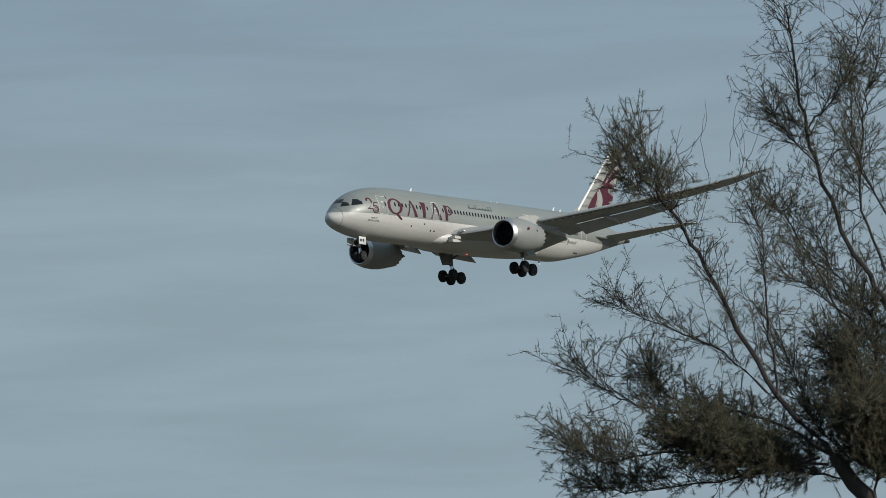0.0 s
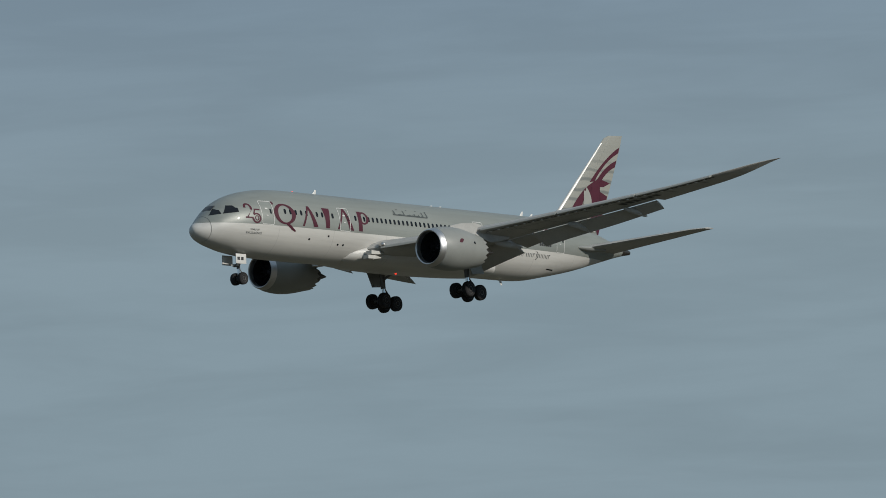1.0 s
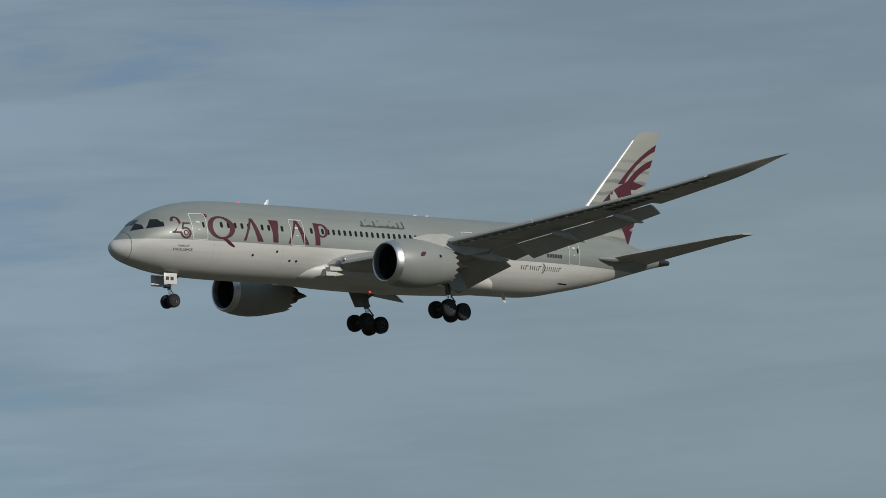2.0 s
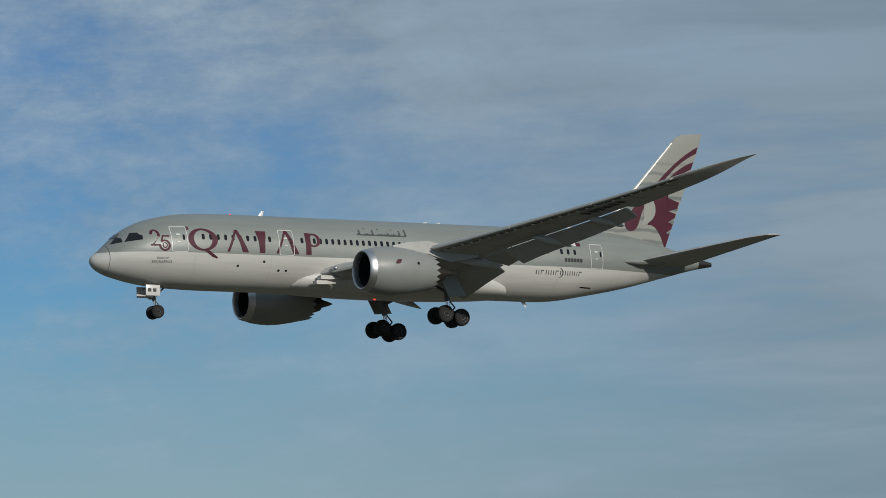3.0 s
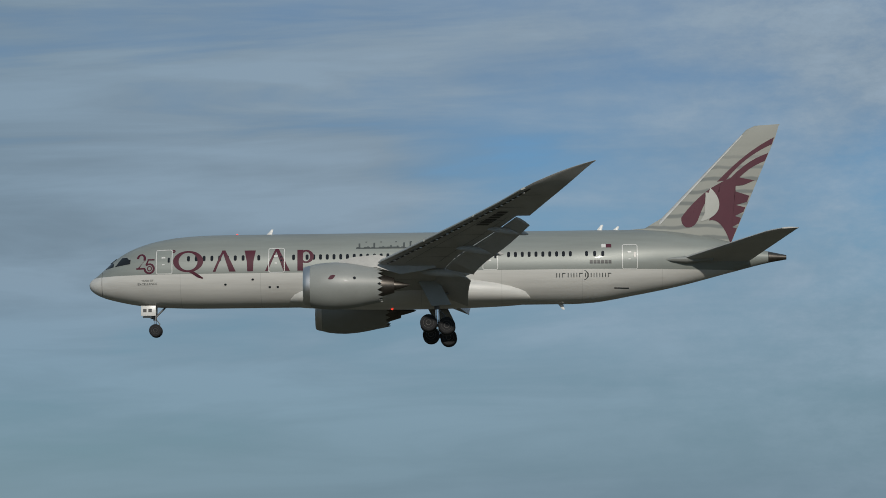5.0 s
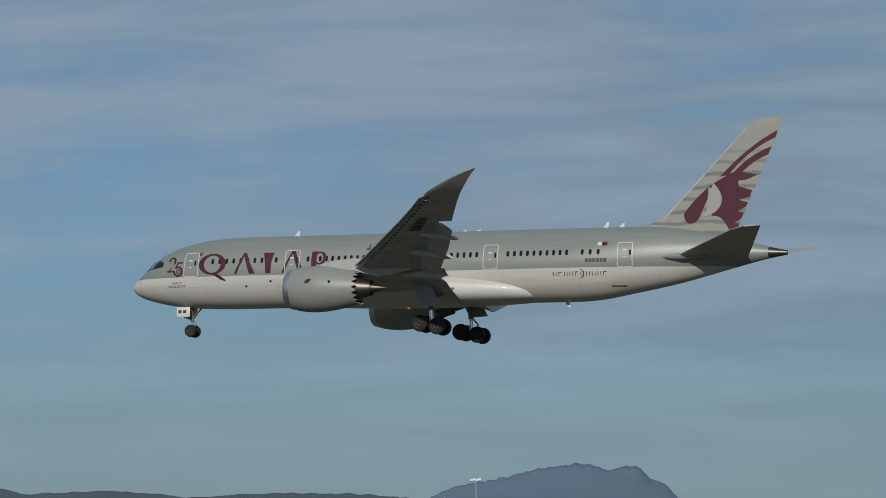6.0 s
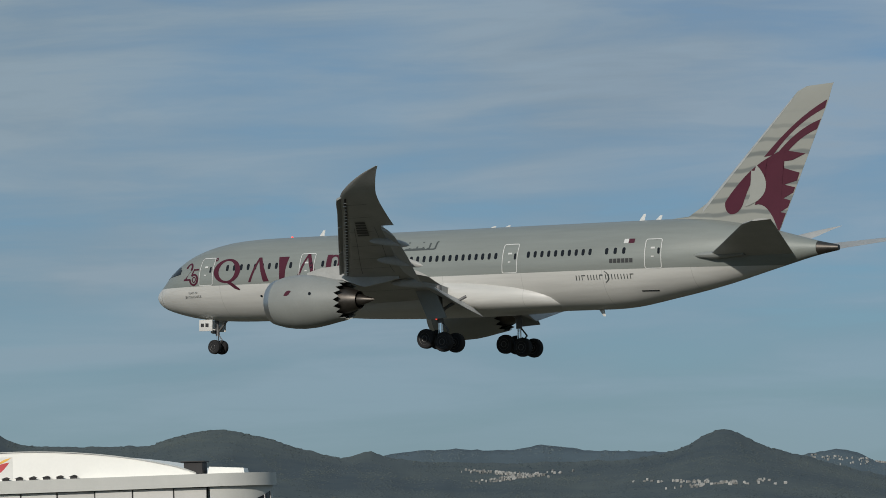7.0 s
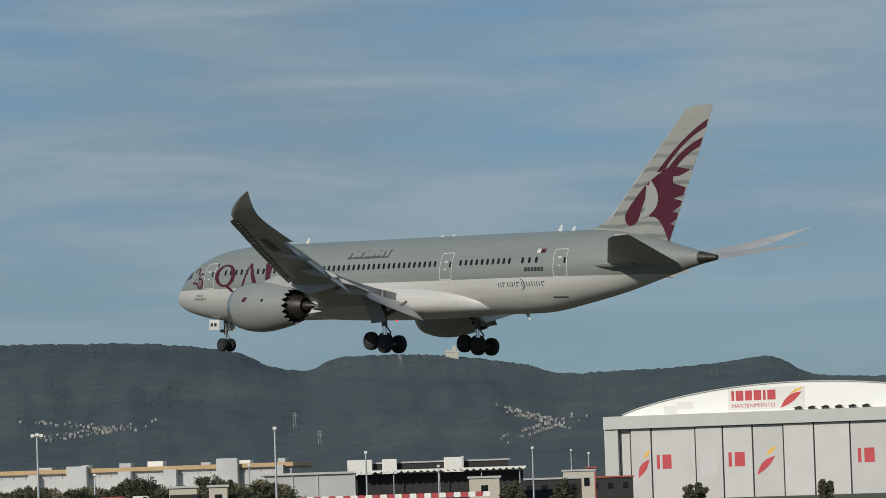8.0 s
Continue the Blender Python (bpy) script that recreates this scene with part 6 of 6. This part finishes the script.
    # knots of each bough, thickness at both ends, number of twigs, their length, needle density
    boughs = (
        (((3.45, 0, 3.12), (2.95, -0.1, 3.66), (2.55, -0.2, 4.4), (2.33, -0.25, 4.85), (2.06, -0.3, 5.34), (1.8, -0.35, 5.62), (1.62, -0.4, 5.95)), 0.045, 0.008, 105, 0.34, 0.8),
        (((2.06, -0.3, 5.34), (1.92, -0.3, 5.6), (1.85, -0.2, 5.9)), 0.012, 0.004, 55, 0.32, 1.5),
        (((2.0, -0.3, 5.42), (1.75, -0.5, 5.5), (1.6, -0.5, 5.72)), 0.010, 0.004, 45, 0.28, 1.5),
        (((4.0, 0.4, 4.55), (3.7, 0.4, 5.06), (3.45, 0.4, 5.74), (3.33, 0.4, 6.24), (3.26, 0.35, 6.86), (3.2, 0.3, 7.25)), 0.04, 0.010, 95, 0.38, 0.9),
        (((3.38, 0.4, 6.15), (3.66, 0.3, 6.45), (3.93, 0.2, 7.1)), 0.016, 0.006, 60, 0.36, 1.0),
        (((3.42, 0.4, 5.8), (3.15, 0.3, 6.1), (2.98, 0.3, 6.38)), 0.012, 0.004, 55, 0.28, 1.2),
        (((2.95, -0.1, 3.66), (2.91, 0, 4.33), (2.88, 0, 5.09), (2.77, 0, 5.4)), 0.02, 0.006, 65, 0.32, 0.8),
        (((2.95, -0.1, 3.62), (2.51, 0.2, 4.08), (2.06, 0.3, 4.31), (1.48, 0.3, 4.58)), 0.02, 0.004, 80, 0.32, 0.8),
        (((3.45, 0, 3.12), (2.73, 0.3, 3.54), (2.06, 0.4, 3.56), (1.57, 0.4, 3.71), (1.2, 0.4, 3.98)), 0.025, 0.004, 110, 0.34, 1.0),
        (((3.4, 0, 3.02), (1.92, -0.3, 3.18), (1.4, -0.3, 3.09), (1.0, -0.3, 3.3)), 0.022, 0.004, 120, 0.34, 1.2),
        (((4.3, 0.3, 3.6), (3.98, 0.3, 4.03), (3.45, 0.2, 4.54), (3.1, 0.2, 4.75)), 0.03, 0.005, 80, 0.34, 1.0),
        (((3.75, 0.4, 4.1), (3.26, 0.5, 5.12), (3.0, 0.5, 5.53)), 0.018, 0.005, 70, 0.32, 0.9),
        (((4.0, 0.4, 4.8), (3.85, 0.6, 5.5), (3.9, 0.6, 6.2), (4.05, 0.5, 6.8)), 0.022, 0.006, 90, 0.36, 1.2),
        (((4.5, 0.4, 3.8), (4.3, 0.5, 4.8), (4.4, 0.5, 6.0)), 0.03, 0.008, 80, 0.4, 1.2),
        (((3.3, 0, 3.1), (2.6, 0.1, 2.95), (1.7, 0.1, 2.85), (1.3, 0.1, 2.9)), 0.02, 0.005, 150, 0.34, 1.5),
        (((3.3, 0.1, 3.0), (2.5, -0.2, 3.1), (2.05, -0.2, 3.25)), 0.016, 0.005, 260, 0.3, 3.0),
        (((3.8, 0.1, 2.7), (3.85, -0.1, 3.1), (3.7, -0.2, 3.35)), 0.02, 0.005, 420, 0.36, 3.0),
        (((3.6, 0.1, 2.9), (3.0, 0.2, 3.05), (2.4, 0.3, 3.45)), 0.016, 0.005, 260, 0.34, 2.2),
        (((4.0, 0.2, 3.2), (3.7, 0.2, 3.7), (3.5, 0.3, 4.1)), 0.02, 0.005, 190, 0.36, 1.6),
        (((4.1, 0.5, 4.2), (3.7, 0.6, 4.6), (3.4, 0.6, 5.2)), 0.018, 0.005, 95, 0.36, 1.2),
        (((4.1, 0.3, 5.2), (3.8, 0.2, 5.8), (3.75, 0.2, 6.5)), 0.018, 0.005, 40, 0.36, 1.2),
        (((4.0, 0.2, 2.9), (3.4, 0.3, 3.3), (3.1, 0.3, 4.0)), 0.018, 0.005, 150, 0.36, 1.4),
        (((4.2, 0.4, 3.0), (3.95, 0.5, 3.6), (3.9, 0.5, 4.4)), 0.018, 0.005, 150, 0.36, 1.6),
        (((2.3, 0.3, 3.55), (1.95, 0.3, 3.75), (1.8, 0.3, 3.95)), 0.01, 0.004, 70, 0.28, 1.3),
    )
    for knots, r0, r1, count, ln, dense in boughs:
        pts = along(knots)
        limb(pts, r0 * 0.62, r1 * 0.7, 7)
        twigs(pts, int(count * 0.66), ln * 0.4, ln * 1.7, dense * 0.7)
    # long bare whips above the crown
    for _ in range(14):
        p = Vector((rnd.uniform(1.6, 2.9), rnd.uniform(-0.5, 0.3), rnd.uniform(5.35, 5.9)))
        limb(path(p, p + Vector((rnd.uniform(-0.15, 0.3), 0, rnd.uniform(0.4, 0.8))), rnd.uniform(-0.12, 0.12), 7), 0.0035, 0.0015, 3)
    tagged(part("branch_work", wood, BARK, t, "dark thin twisting boughs"), kind="stuff")
    leaves = mesh_from("foliage", nv, nf, LEAF_OLIVE)
    leaves.parent = t
    tagged(leaves, "fine olive-brown needle foliage", kind="stuff")


build_tamarisk()


FEATHER = material("dark_feather", (0.03, 0.03, 0.032), 0.8, vary=0.2, size=0.1)
# azimuth at 4.7 s, drift in degrees a second, distance, height, lift of the wings
BIRDS = ((-14.1, -3.1, 420.0, 6.2, 24.0), (-9.2, -2.3, 410.0, 6.3, -12.0), (-10.15, -2.5, 400.0, 6.3, 30.0), (-11.5, -2.4, 430.0, 6.2, 10.0))


def build_bird(lift):
    b = tagged(new("bird"), "small dark bird flying low over the horizon", "bird", "flock of birds")
    bm = bmesh.new()
    rings(bm, [[(x, r * sin(2 * pi * k / 10), r * cos(2 * pi * k / 10)) for k in range(10)] for x, r in ((-0.22, 0.01), (-0.16, 0.04), (-0.1, 0.045), (0.0, 0.075), (0.12, 0.06), (0.2, 0.03), (0.34, 0.035), (0.36, 0.01))])
    part("body", bm, FEATHER, b)
    for side in (-1, 1):
        bm = bmesh.new()
        up = math.tan(radians(lift))
        rings(bm, [[(x0 + c * u, side * y, up * y + h) for u, h in ((0, 0), (0.4, 0.018), (1, 0), (0.4, -0.01))] for y, x0, c in ((0.03, -0.06, 0.2), (0.2, -0.1, 0.2), (0.38, 0.0, 0.15), (0.55, 0.14, 0.04))])
        part("wing", bm, FEATHER, b)
    return b


birds = [build_bird(row[4]) for row in BIRDS]


def motions():
    for bird, (az, drift, r, high, _) in zip(birds, BIRDS):
        walk(bird, [(t, pose(*spot(az + drift * (t - 4.7), r, high), 0, 0, 180 + az + drift * (t - 4.7))) for t in range(9)])
    walk(airliner, [(t, pose(EYE[0] + x, EYE[1] + y, EYE[2] + z, bank, pitch, yaw)) for t, x, y, z, pitch, bank, yaw in FLIGHT])


motions()
